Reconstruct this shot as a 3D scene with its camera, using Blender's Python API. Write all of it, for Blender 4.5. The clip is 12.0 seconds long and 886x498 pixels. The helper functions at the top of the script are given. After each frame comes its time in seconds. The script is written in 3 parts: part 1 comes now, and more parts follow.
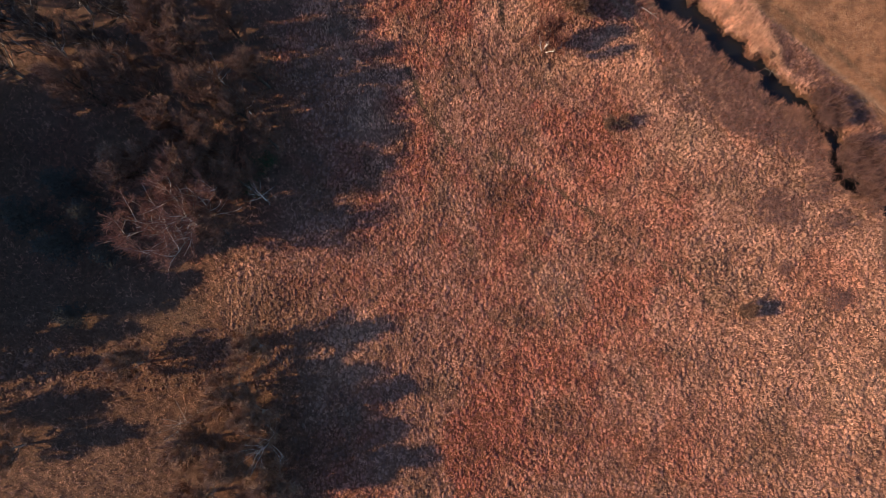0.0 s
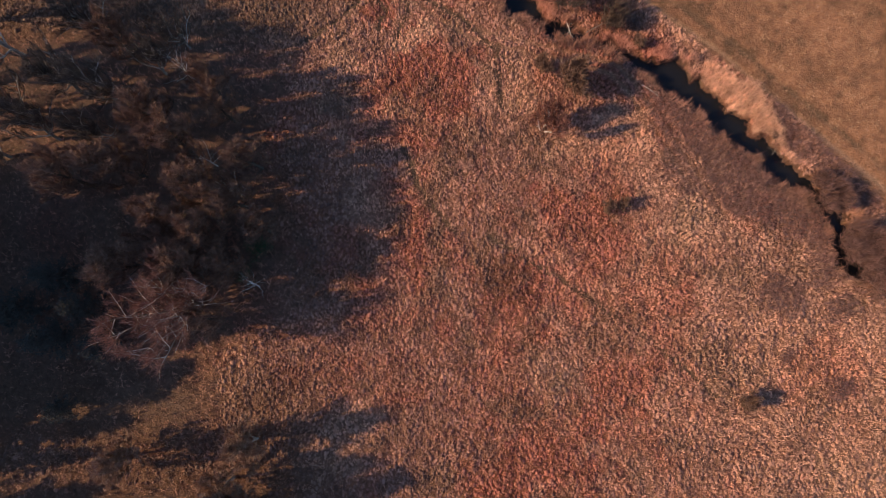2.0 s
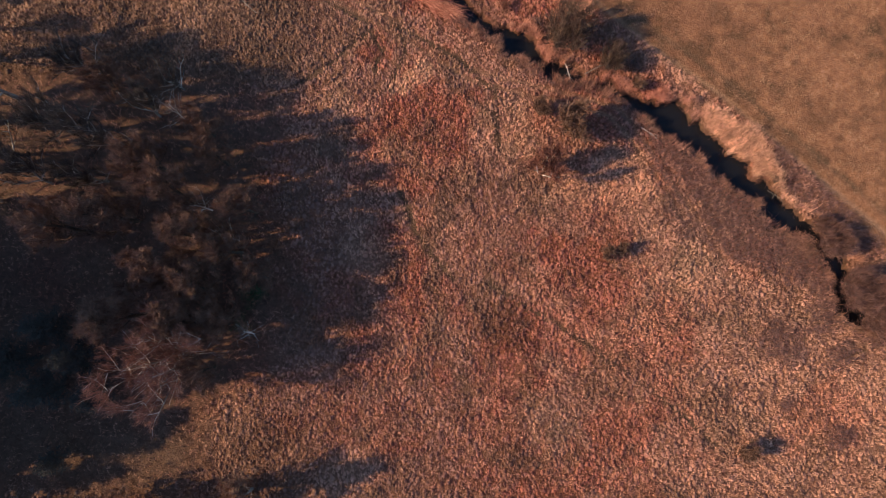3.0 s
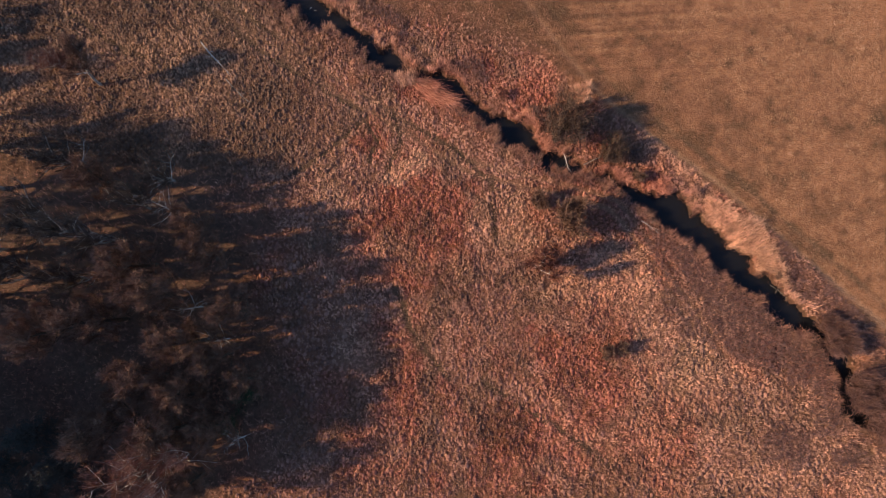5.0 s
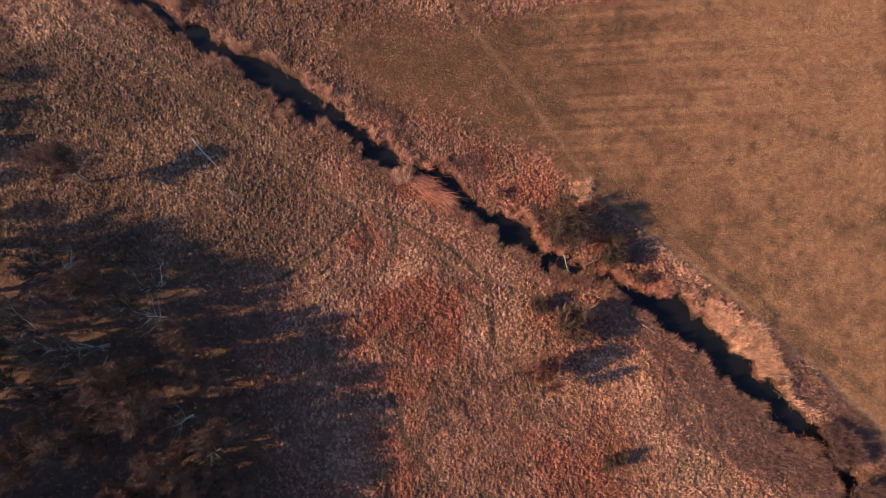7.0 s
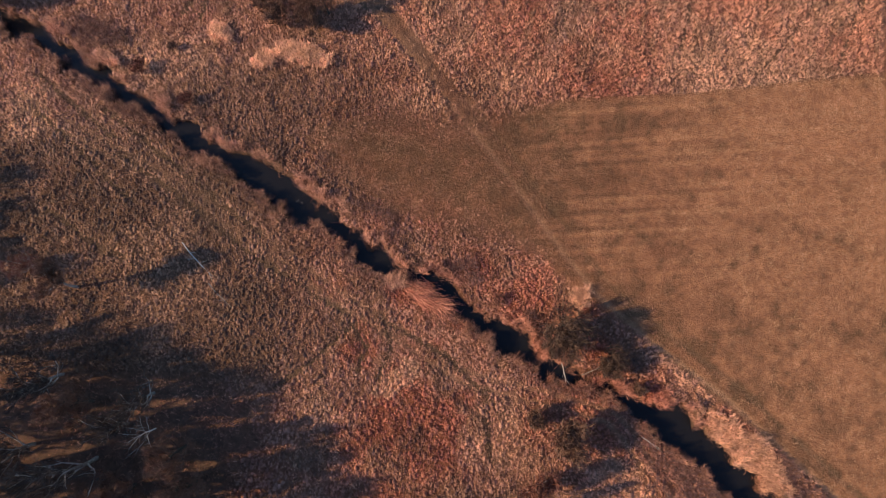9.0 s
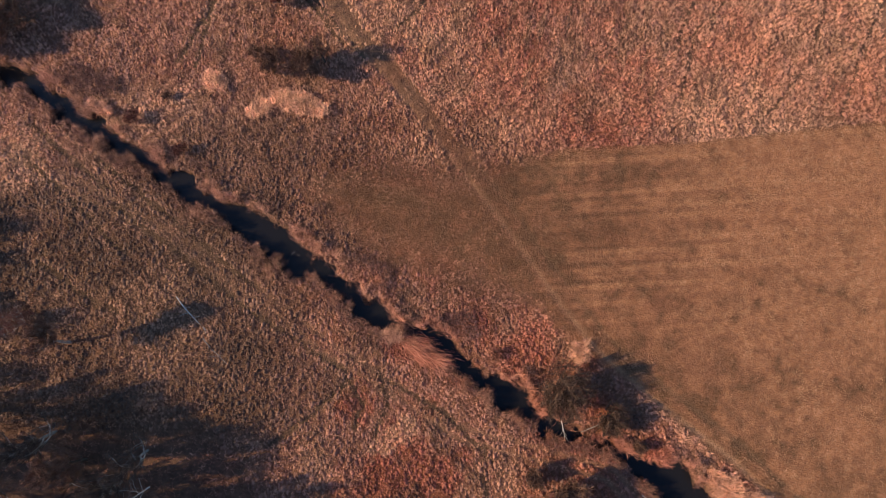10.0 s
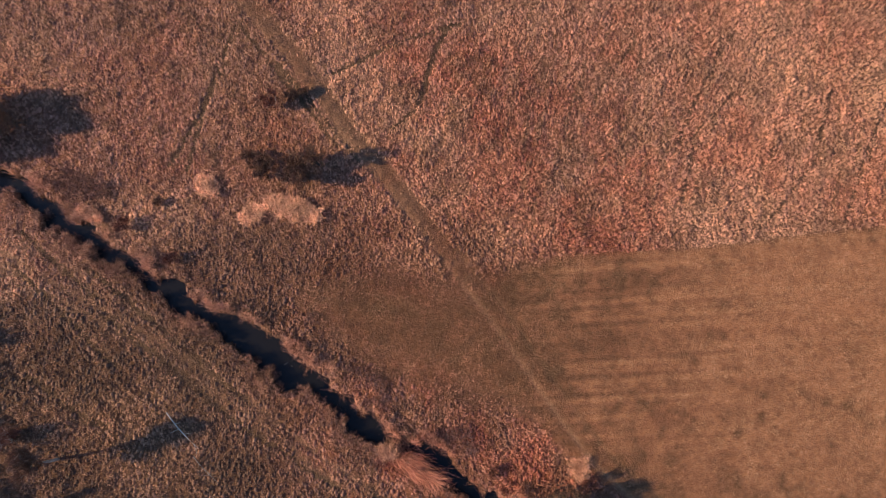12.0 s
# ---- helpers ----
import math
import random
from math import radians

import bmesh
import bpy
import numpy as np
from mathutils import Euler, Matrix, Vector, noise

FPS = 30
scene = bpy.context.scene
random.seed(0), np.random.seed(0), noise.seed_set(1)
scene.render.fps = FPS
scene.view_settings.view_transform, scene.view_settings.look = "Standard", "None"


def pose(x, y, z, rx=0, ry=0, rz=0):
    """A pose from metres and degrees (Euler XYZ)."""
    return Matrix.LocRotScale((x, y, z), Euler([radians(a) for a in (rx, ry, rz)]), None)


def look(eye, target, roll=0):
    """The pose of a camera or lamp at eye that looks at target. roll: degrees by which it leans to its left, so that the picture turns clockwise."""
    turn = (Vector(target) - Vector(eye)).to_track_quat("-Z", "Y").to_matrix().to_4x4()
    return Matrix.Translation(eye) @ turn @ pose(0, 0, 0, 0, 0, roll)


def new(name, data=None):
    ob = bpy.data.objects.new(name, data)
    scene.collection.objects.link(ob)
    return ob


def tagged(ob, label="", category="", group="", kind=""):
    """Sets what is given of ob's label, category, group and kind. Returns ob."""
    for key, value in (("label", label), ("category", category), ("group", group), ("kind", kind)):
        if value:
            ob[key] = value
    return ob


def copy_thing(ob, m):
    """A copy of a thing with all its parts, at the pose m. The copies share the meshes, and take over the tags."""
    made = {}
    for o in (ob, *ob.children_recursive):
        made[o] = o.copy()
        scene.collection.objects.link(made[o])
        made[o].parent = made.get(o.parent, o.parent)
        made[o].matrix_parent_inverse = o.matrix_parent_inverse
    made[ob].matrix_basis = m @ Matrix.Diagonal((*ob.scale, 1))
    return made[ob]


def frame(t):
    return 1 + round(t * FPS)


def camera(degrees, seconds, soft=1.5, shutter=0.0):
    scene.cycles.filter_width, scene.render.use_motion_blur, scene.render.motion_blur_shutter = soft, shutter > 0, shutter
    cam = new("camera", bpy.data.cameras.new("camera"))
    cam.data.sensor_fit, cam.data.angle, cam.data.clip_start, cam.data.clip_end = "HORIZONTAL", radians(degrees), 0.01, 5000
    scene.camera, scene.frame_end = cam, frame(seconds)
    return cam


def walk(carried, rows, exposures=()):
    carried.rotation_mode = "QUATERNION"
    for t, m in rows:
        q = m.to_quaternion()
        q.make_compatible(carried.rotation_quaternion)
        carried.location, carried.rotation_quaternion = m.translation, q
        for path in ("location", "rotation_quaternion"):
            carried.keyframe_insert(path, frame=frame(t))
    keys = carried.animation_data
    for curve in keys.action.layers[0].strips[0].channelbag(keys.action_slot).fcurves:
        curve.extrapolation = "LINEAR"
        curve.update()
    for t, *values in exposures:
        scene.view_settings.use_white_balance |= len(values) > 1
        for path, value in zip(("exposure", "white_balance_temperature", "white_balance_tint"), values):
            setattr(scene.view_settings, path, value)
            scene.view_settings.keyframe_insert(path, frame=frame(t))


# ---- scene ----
cam = camera(78.0, 12.0, soft=0.85)
PATH = [
    (0, pose(0.000, 0.000, 51.893, 7.701, -0.187, 0.000)),
    (0.5, pose(0.053, 2.138, 51.958, 7.503, -0.174, 0.012)),
    (1, pose(0.116, 4.304, 52.015, 7.318, -0.200, 0.017)),
    (1.5, pose(0.175, 6.523, 52.067, 7.211, -0.226, 0.001)),
    (2, pose(0.241, 8.802, 52.099, 7.171, -0.284, -0.028)),
    (2.5, pose(0.307, 11.093, 52.113, 7.077, -0.353, -0.036)),
    (3, pose(0.377, 13.390, 52.110, 6.997, -0.426, -0.050)),
    (5, pose(0.719, 22.340, 52.050, 7.414, -0.505, 0.008)),
    (5.5, pose(0.713, 24.711, 52.108, 7.537, -0.581, 0.003)),
    (6, pose(0.706, 27.131, 52.154, 7.609, -0.682, -0.005)),
    (6.5, pose(0.729, 29.627, 52.175, 7.598, -0.770, -0.008)),
    (7, pose(0.770, 32.182, 52.190, 7.533, -0.790, 0.010)),
    (9, pose(1.299, 42.701, 52.339, 7.284, -0.677, 0.176)),
    (9.5, pose(1.409, 45.285, 52.331, 7.281, -0.665, 0.168)),
    (10, pose(1.526, 47.858, 52.342, 7.307, -0.670, 0.160)),
    (10.5, pose(1.637, 50.426, 52.383, 7.397, -0.645, 0.152)),
    (11, pose(1.763, 52.984, 52.426, 7.473, -0.630, 0.155)),
    (11.5, pose(1.889, 55.535, 52.490, 7.570, -0.590, 0.140)),
    (12, pose(2.022, 58.098, 52.572, 7.725, -0.520, 0.145)),
]
walk(cam, PATH)

# ---- daylight: low sun from the wood's side, clear sky ----
SUN_UP, SUN_TO = 26.0, (-0.9914, -0.1305)
world = bpy.data.worlds.new("sky")
scene.world = world
world.use_nodes = True
sky = world.node_tree.nodes.new("ShaderNodeTexSky")
sky.sky_type, sky.sun_disc = "NISHITA", False
sky.ozone_density, sky.dust_density = 2.0, 0.5
sky.sun_elevation = radians(SUN_UP)
sky.sun_rotation = math.atan2(SUN_TO[0], SUN_TO[1])
blue = world.node_tree.nodes.new("ShaderNodeMix")
blue.data_type, blue.blend_type = "RGBA", "MULTIPLY"
blue.inputs[0].default_value, blue.inputs[7].default_value = 1.0, (0.7, 0.86, 1.04, 1)
world.node_tree.links.new(sky.outputs[0], blue.inputs[6])
world.node_tree.links.new(blue.outputs[2], world.node_tree.nodes["Background"].inputs[0])
world.node_tree.nodes["Background"].inputs[1].default_value = 0.15
sun = new("sun", bpy.data.lights.new("sun", "SUN"))
sun.data.energy, sun.data.angle, sun.data.color = 5.0, radians(0.55), (1.0, 0.775, 0.5)
sun_z = math.tan(radians(SUN_UP))
sun.matrix_world = look((SUN_TO[0] * 200, SUN_TO[1] * 200, sun_z * 200), (0, 0, 0))
scene.view_settings.exposure = 0.58


# ---- materials ----
def shader(name, rough=0.9, gloss=0.15):
    m = bpy.data.materials.new(name)
    m.use_nodes = True
    b = m.node_tree.nodes["Principled BSDF"]
    b.inputs["Roughness"].default_value = rough
    b.inputs["Specular IOR Level"].default_value = gloss
    return m, m.node_tree.nodes, m.node_tree.links, b


def mixer(nodes, links, factor, a, b, mode="MIX"):
    n = nodes.new("ShaderNodeMix")
    n.data_type, n.blend_type = "RGBA", mode
    for slot, v in ((0, factor), (6, a), (7, b)):
        if isinstance(v, (int, float)):
            n.inputs[slot].default_value = v
        elif isinstance(v, tuple):
            n.inputs[slot].default_value = (*v, 1)
        else:
            links.new(v, n.inputs[slot])
    return n.outputs[2]


def noise_tex(nodes, links, scale, detail=3.0, rough=0.6, lo=0.35, hi=0.65):
    where = nodes.new("ShaderNodeNewGeometry")
    n = nodes.new("ShaderNodeTexNoise")
    n.inputs["Scale"].default_value, n.inputs["Detail"].default_value = scale, detail
    n.inputs["Roughness"].default_value = rough
    links.new(where.outputs["Position"], n.inputs["Vector"])
    r = nodes.new("ShaderNodeMapRange")
    r.inputs["From Min"].default_value, r.inputs["From Max"].default_value = lo, hi
    links.new(n.outputs["Fac"], r.inputs["Value"])
    return r.outputs["Result"]


def attr(nodes, name):
    n = nodes.new("ShaderNodeAttribute")
    n.attribute_name = name
    return n.outputs["Fac"]


STRAW, RUST, OLIVE, PALE, THATCH = (0.42, 0.19, 0.125), (0.4, 0.112, 0.068), (0.156, 0.083, 0.05), (0.74, 0.375, 0.215), (0.26, 0.118, 0.072)


def grass_material(name, straw=STRAW, rust=RUST, olive=OLIVE, pale=PALE, grain=False):
    """Dry grass: straw, turning to rust, olive or pale by the stand it grows in, blade by blade uneven."""
    m, n, l, b = shader(name, 0.75, 0.25)
    c = mixer(n, l, attr(n, "rust"), straw, rust)
    c = mixer(n, l, attr(n, "olive"), c, olive)
    c = mixer(n, l, attr(n, "pale"), c, pale)
    geo = n.new("ShaderNodeNewGeometry")
    r = n.new("ShaderNodeMapRange")
    r.inputs["To Min"].default_value, r.inputs["To Max"].default_value = 0.78, 1.22
    l.new(geo.outputs["Random Per Island"], r.inputs["Value"])
    grey = n.new("ShaderNodeCombineColor")
    for i in range(3):
        l.new(r.outputs["Result"], grey.inputs[i])
    c = mixer(n, l, 1.0, c, grey.outputs[0], "MULTIPLY")
    tone = n.new("ShaderNodeCombineColor")
    for i in range(3):
        l.new(attr(n, "tone"), tone.inputs[i])
    c = mixer(n, l, 1.0, c, tone.outputs[0], "MULTIPLY")
    if grain:
        c = mixer(n, l, 1.0, c, mixer(n, l, noise_tex(n, l, 13.0, 4.0, 0.7, 0.3, 0.7), (0.62, 0.6, 0.6), (1.3, 1.3, 1.3)), "MULTIPLY")
        bump = n.new("ShaderNodeBump")
        bump.inputs["Strength"].default_value, bump.inputs["Distance"].default_value = 0.9, 0.06
        l.new(noise_tex(n, l, 11.0, 4.0, 0.7, 0.2, 0.8), bump.inputs["Height"])
        l.new(bump.outputs[0], b.inputs["Normal"])
    l.new(c, b.inputs["Base Color"])
    return m


def ground_material():
    m, n, l, b = shader("ground", 0.95, 0.1)
    c = mixer(n, l, attr(n, "rust"), THATCH, (0.24, 0.08, 0.042))
    c = mixer(n, l, attr(n, "straw"), c, (0.42, 0.235, 0.15))
    turf = mixer(n, l, attr(n, "pale"), (0.19, 0.086, 0.045), (0.405, 0.178, 0.088))
    turf = mixer(n, l, attr(n, "olive"), turf, (0.12, 0.064, 0.033))
    # dark leaf litter that also carries the painted shade of the trees
    c = mixer(n, l, attr(n, "litter_shade"), c, (0.115, 0.078, 0.06))
    c = mixer(n, l, attr(n, "path"), c, (0.135, 0.078, 0.047))
    c = mixer(n, l, attr(n, "mown"), c, turf)
    c = mixer(n, l, attr(n, "worn"), c, (0.46, 0.25, 0.145))
    c = mixer(n, l, attr(n, "creek_bed"), c, (0.035, 0.026, 0.02))
    clod = noise_tex(n, l, 1.7, 5.0, 0.7, 0.3, 0.7)
    c = mixer(n, l, 1.0, c, mixer(n, l, clod, (0.68, 0.7, 0.7), (1.28, 1.26, 1.24)), "MULTIPLY")
    fine = noise_tex(n, l, 5.0, 6.0, 0.75, 0.3, 0.7)
    c = mixer(n, l, mixer(n, l, fine, (0.5, 0.5, 0.5), (0.0, 0.0, 0.0)), c, mixer(n, l, 1.0, c, (0.45, 0.42, 0.4), "MULTIPLY"))
    l.new(c, b.inputs["Base Color"])
    bump = n.new("ShaderNodeBump")
    bump.inputs["Strength"].default_value, bump.inputs["Distance"].default_value = 1.0, 0.22
    l.new(noise_tex(n, l, 4.0, 6.0, 0.75, 0.2, 0.8), bump.inputs["Height"])
    l.new(bump.outputs[0], b.inputs["Normal"])
    return m


def bark_material(name, a, b_col, scale=6.0, rough=0.85):
    m, n, l, b = shader(name, rough, 0.2)
    where = n.new("ShaderNodeTexCoord")
    t = n.new("ShaderNodeTexNoise")
    t.inputs["Scale"].default_value, t.inputs["Detail"].default_value = scale, 5
    l.new(where.outputs["Object"], t.inputs["Vector"])
    r = n.new("ShaderNodeMapRange")
    r.inputs["From Min"].default_value, r.inputs["From Max"].default_value = 0.35, 0.65
    l.new(t.outputs["Fac"], r.inputs["Value"])
    l.new(mixer(n, l, r.outputs["Result"], a, b_col), b.inputs["Base Color"])
    bump = n.new("ShaderNodeBump")
    bump.inputs["Strength"].default_value, bump.inputs["Distance"].default_value = 0.6, 0.02
    l.new(t.outputs["Fac"], bump.inputs["Height"])
    l.new(bump.outputs[0], b.inputs["Normal"])
    return m


def twig_material(name, a, b_col):
    m, n, l, b = shader(name, 0.8, 0.2)
    geo = n.new("ShaderNodeNewGeometry")
    l.new(mixer(n, l, geo.outputs["Random Per Island"], a, b_col), b.inputs["Base Color"])
    return m


def water_material():
    m, n, l, b = shader("water", 0.12, 0.16)
    b.inputs["Base Color"].default_value = (0.012, 0.011, 0.012, 1)
    bump = n.new("ShaderNodeBump")
    bump.inputs["Strength"].default_value, bump.inputs["Distance"].default_value = 0.15, 0.01
    l.new(noise_tex(n, l, 3.0, 2.0), bump.inputs["Height"])
    l.new(bump.outputs[0], b.inputs["Normal"])
    return m


GRASS, GROUND, WATER = grass_material("dry_grass"), ground_material(), water_material()
TUSSOCK = grass_material("sedge_tussocks", grain=True)
MEADOW_GRASS = grass_material("mown_grass", (0.345, 0.158, 0.088), (0.345, 0.135, 0.074), (0.13, 0.066, 0.035), (0.52, 0.28, 0.15))
BARK_PALE = bark_material("pale_bark", (0.7, 0.62, 0.54), (0.42, 0.35, 0.29))
BARK_SILVER = bark_material("silver_bark", (0.5, 0.43, 0.37), (0.3, 0.25, 0.21))
BARK_GREY = bark_material("grey_bark", (0.3, 0.25, 0.21), (0.15, 0.115, 0.09))
BARK_DARK = bark_material("dark_bark", (0.1, 0.07, 0.05), (0.045, 0.032, 0.025))
TWIG_RED = twig_material("red_twigs", (0.24, 0.085, 0.055), (0.13, 0.055, 0.04))
TWIG_DARK = twig_material("dark_twigs", (0.15, 0.085, 0.055), (0.06, 0.038, 0.03))
TWIG_RUST = twig_material("rust_twigs", (0.34, 0.155, 0.105), (0.16, 0.077, 0.056))
TWIG_PURPLE = twig_material("bramble_stems", (0.21, 0.1, 0.08), (0.08, 0.044, 0.038))
TWIG_BROWN = twig_material("brown_twigs", (0.25, 0.13, 0.083), (0.115, 0.063, 0.046))
TWIG_GREY = twig_material("grey_twigs", (0.115, 0.08, 0.064), (0.055, 0.041, 0.035))
NEEDLES = twig_material("needles", (0.045, 0.04, 0.032), (0.07, 0.06, 0.049))
LEAF_GREEN = twig_material("green_leaves", (0.03, 0.045, 0.018), (0.055, 0.065, 0.028))


# ---- plan of the land ----
def cells(x, y, seed):
    h = (x.astype(np.int64) * 374761393 + y.astype(np.int64) * 668265263 + seed * 974711) & 0x7FFFFFFF
    h = ((h ^ (h >> 13)) * 1274126177) & 0x7FFFFFFF
    return ((h ^ (h >> 16)) & 0xFFFF) / 65535.0


def patchy(x, y, size, seed, octaves=3):
    """Smooth uneven values from 0 to 1 over the plan, in patches of that size."""
    x, y = np.asarray(x, float), np.asarray(y, float)
    total, weight, part_sum = 0.0, 1.0, 0.0
    for k in range(octaves):
        c, s = math.cos(0.6 + 1.1 * k + 0.37 * seed), math.sin(0.6 + 1.1 * k + 0.37 * seed)
        u, v = (x * c - y * s) / size * 2**k, (x * s + y * c) / size * 2**k
        i, j = np.floor(u), np.floor(v)
        fu, fv = u - i, v - j
        fu, fv = fu * fu * (3 - 2 * fu), fv * fv * (3 - 2 * fv)
        s = seed + 17 * k
        low = cells(i, j, s) * (1 - fu) + cells(i + 1, j, s) * fu
        high = cells(i, j + 1, s) * (1 - fu) + cells(i + 1, j + 1, s) * fu
        total = total + weight * (low * (1 - fv) + high * fv)
        part_sum += weight
        weight *= 0.55
    return total / part_sum


def ease(a, b, v):
    t = np.clip((v - a) / (b - a), 0, 1)
    return t * t * (3 - 2 * t)


def along(line, x, y):
    """Distance to a line of the plan, the side (+ to its left) and the line's third value there."""
    x, y = np.asarray(x, float), np.asarray(y, float)
    best, side, value = np.full(x.shape, 1e9), np.zeros(x.shape), np.zeros(x.shape)
    for a, b in zip(line, line[1:]):
        dx, dy = b[0] - a[0], b[1] - a[1]
        t = np.clip(((x - a[0]) * dx + (y - a[1]) * dy) / (dx * dx + dy * dy), 0, 1)
        px, py = x - a[0] - t * dx, y - a[1] - t * dy
        d = np.hypot(px, py)
        nearer = d < best
        best = np.where(nearer, d, best)
        side = np.where(nearer, np.sign(dx * py - dy * px), side)
        value = np.where(nearer, a[2] + t * (b[2] - a[2]), value) if len(a) > 2 else value
    return best, side, value


# the creek from upstream (north-west) down: x, y, half width
CREEK = [
    (-90, 96, 1.0), (-60, 82, 0.9), (-42.5, 72.6, 1.0), (-38.3, 70.7, 0.95), (-35.7, 68.5, 1.1), (-31.9, 66.4, 1.2), (-28.9, 64.1, 0.9), (-24.5, 61.5, 0.9),
    (-21.4, 59.4, 1.1), (-19.6, 58.4, 0.85), (-17.7, 57.8, 1.35), (-13.9, 55.0, 1.9), (-11.1, 53.3, 1.65), (-8.6, 52.2, 0.95), (-6.6, 50.4, 1.1), (-5.4, 48.7, 0.9),
    (-3.9, 48.1, 1.1), (-1.4, 46.9, 0.75), (1.1, 46.5, 1.1), (4.6, 43.0, 0.95), (6.5, 41.9, 0.95), (8.7, 40.6, 1.6), (11.5, 38.2, 0.9), (13.0, 37.8, 0.8),
    (15.5, 36.8, 0.3), (18.3, 35.5, 0.5), (20.0, 34.2, 0.8), (21.2, 33.7, 1.3), (23.0, 33.1, 1.75), (24.6, 32.1, 1.8), (27.6, 29.4, 1.5), (30.2, 26.8, 1.65), (32.0, 25.3, 1.5),
    (35.0, 22.3, 1.1), (36.8, 21.2, 0.9), (38.7, 19.2, 1.4), (39.4, 16.6, 1.5), (40.6, 14.3, 1.6), (43.1, 12.3, 1.3), (56, 2, 1.2), (80, -16, 1.2)]
TRACK = [(-34, 108), (-18.3, 91.2), (-14.0, 86.5), (-10.4, 82.0), (-6.8, 76.7), (-2.8, 72.1), (1.7, 66.4), (7.8, 58.8), (14.3, 49.5), (17.5, 45.4), (22.5, 41.0),
         (29.2, 35.9), (34.6, 30.8), (42.9, 23.2), (60, 8)]
FOOTPATH = [(-40, 64), (-28, 57.5), (-20.5, 53.1), (-14.7, 49.6), (-9.0, 45.2), (-3.3, 41.8), (3.9, 37.2), (12, 35.2), (17.6, 33.6), (19.1, 32.0), (23.1, 25.6), (25.5, 21.4), (28.6, 16.5)]
TRAILS = [
    [(4.9, 16.6), (11.5, 12.6), (18.9, 7.6), (23.6, 3.8), (27.1, 0.6)], [(-8.7, 83.2), (-2.4, 86.6), (4.5, 88.8)], [(-2.9, 77.2), (-0.1, 79.6), (1.6, 85.7), (3.3, 88.8)],
    [(-22.8, 73.1), (-21.6, 80.1), (-18.7, 88.6)], [(42.3, 68.3), (44.3, 73.6), (47.8, 81.0)], [(26.2, 69.9), (27.8, 77.1), (32.1, 81.4)], [(34.6, 68.2), (39.7, 74.2), (42.1, 82.1)],
    [(6.0, 36.1), (6.2, 31.7), (6.4, 29.5)], [(-6.8, 42.3), (-5.3, 40.0), (-6.1, 37.8)], [(-4.0, 42.9), (-3.1, 40.0), (-4.2, 37.2)], [(-31.6, 63.3), (-24.1, 57.2), (-15.7, 50.7)],
    [(-18.7, 88.6), (-7.9, 75.5)], [(-14.4, 84.3), (-5.6, 73.7)], [(-24.5, 73.6), (-22.1, 78.9), (-19.6, 84.3)], [(17.6, 80.3), (22.5, 87.7)], [(25.9, 75.7), (28.6, 81.6), (32.4, 87.7)],
    [(-38.7, 66.8), (-34.6, 63.5), (-30.6, 60.3)], [(-29.9, 58.7), (-23.2, 54.0), (-17.6, 49.4), (-7.0, 42.9)], [(-38.9, 63.5), (-33.6, 58.7), (-28.4, 54.0)],
    [(-13.8, 36.4), (-10.6, 38.6), (-6.4, 42.4)], [(-3.7, 42.4), (2.4, 39.1), (7.7, 33.7)], [(-3.4, 25.4), (-1.8, 21.3), (1.8, 16.9)], [(-36.6, 53.1), (-30.8, 49.1), (-28.6, 48.6)]]
MEADOW = [(90, 74), (46.4, 67.8), (25.4, 65.4), (4.2, 64.2), (-6, 64.6), (-12.4, 63.2), (-14.2, 59.6), (-9.5, 55.6), (-4.5, 51.4), (3, 49.6), (11, 48.5),
          (14.5, 45.6), (19.2, 42.2), (25, 37.4), (30.5, 32.8), (35.6, 28.4), (40.5, 23.0), (46, 16.4), (90, -20)]


def inside(poly, x, y):
    hit = np.zeros(np.shape(x), bool)
    for (x0, y0), (x1, y1) in zip(poly, poly[1:] + poly[:1]):
        hit ^= ((y0 > y) != (y1 > y)) & (x < (x1 - x0) * (y - y0) / (y1 - y0 + 1e-12) + x0)
    return hit


def soft_patch(x, y, cx, cy, r, stretch=1.0, turn=0.0):
    c, s = math.cos(radians(turn)), math.sin(radians(turn))
    u, v = ((x - cx) * c + (y - cy) * s) / stretch, -(x - cx) * s + (y - cy) * c
    edge = np.hypot(u, v) / r + 1.5 * (patchy(x, y, r * 0.6, 5) - 0.5)
    return 1 - ease(0.6, 1.1, edge)


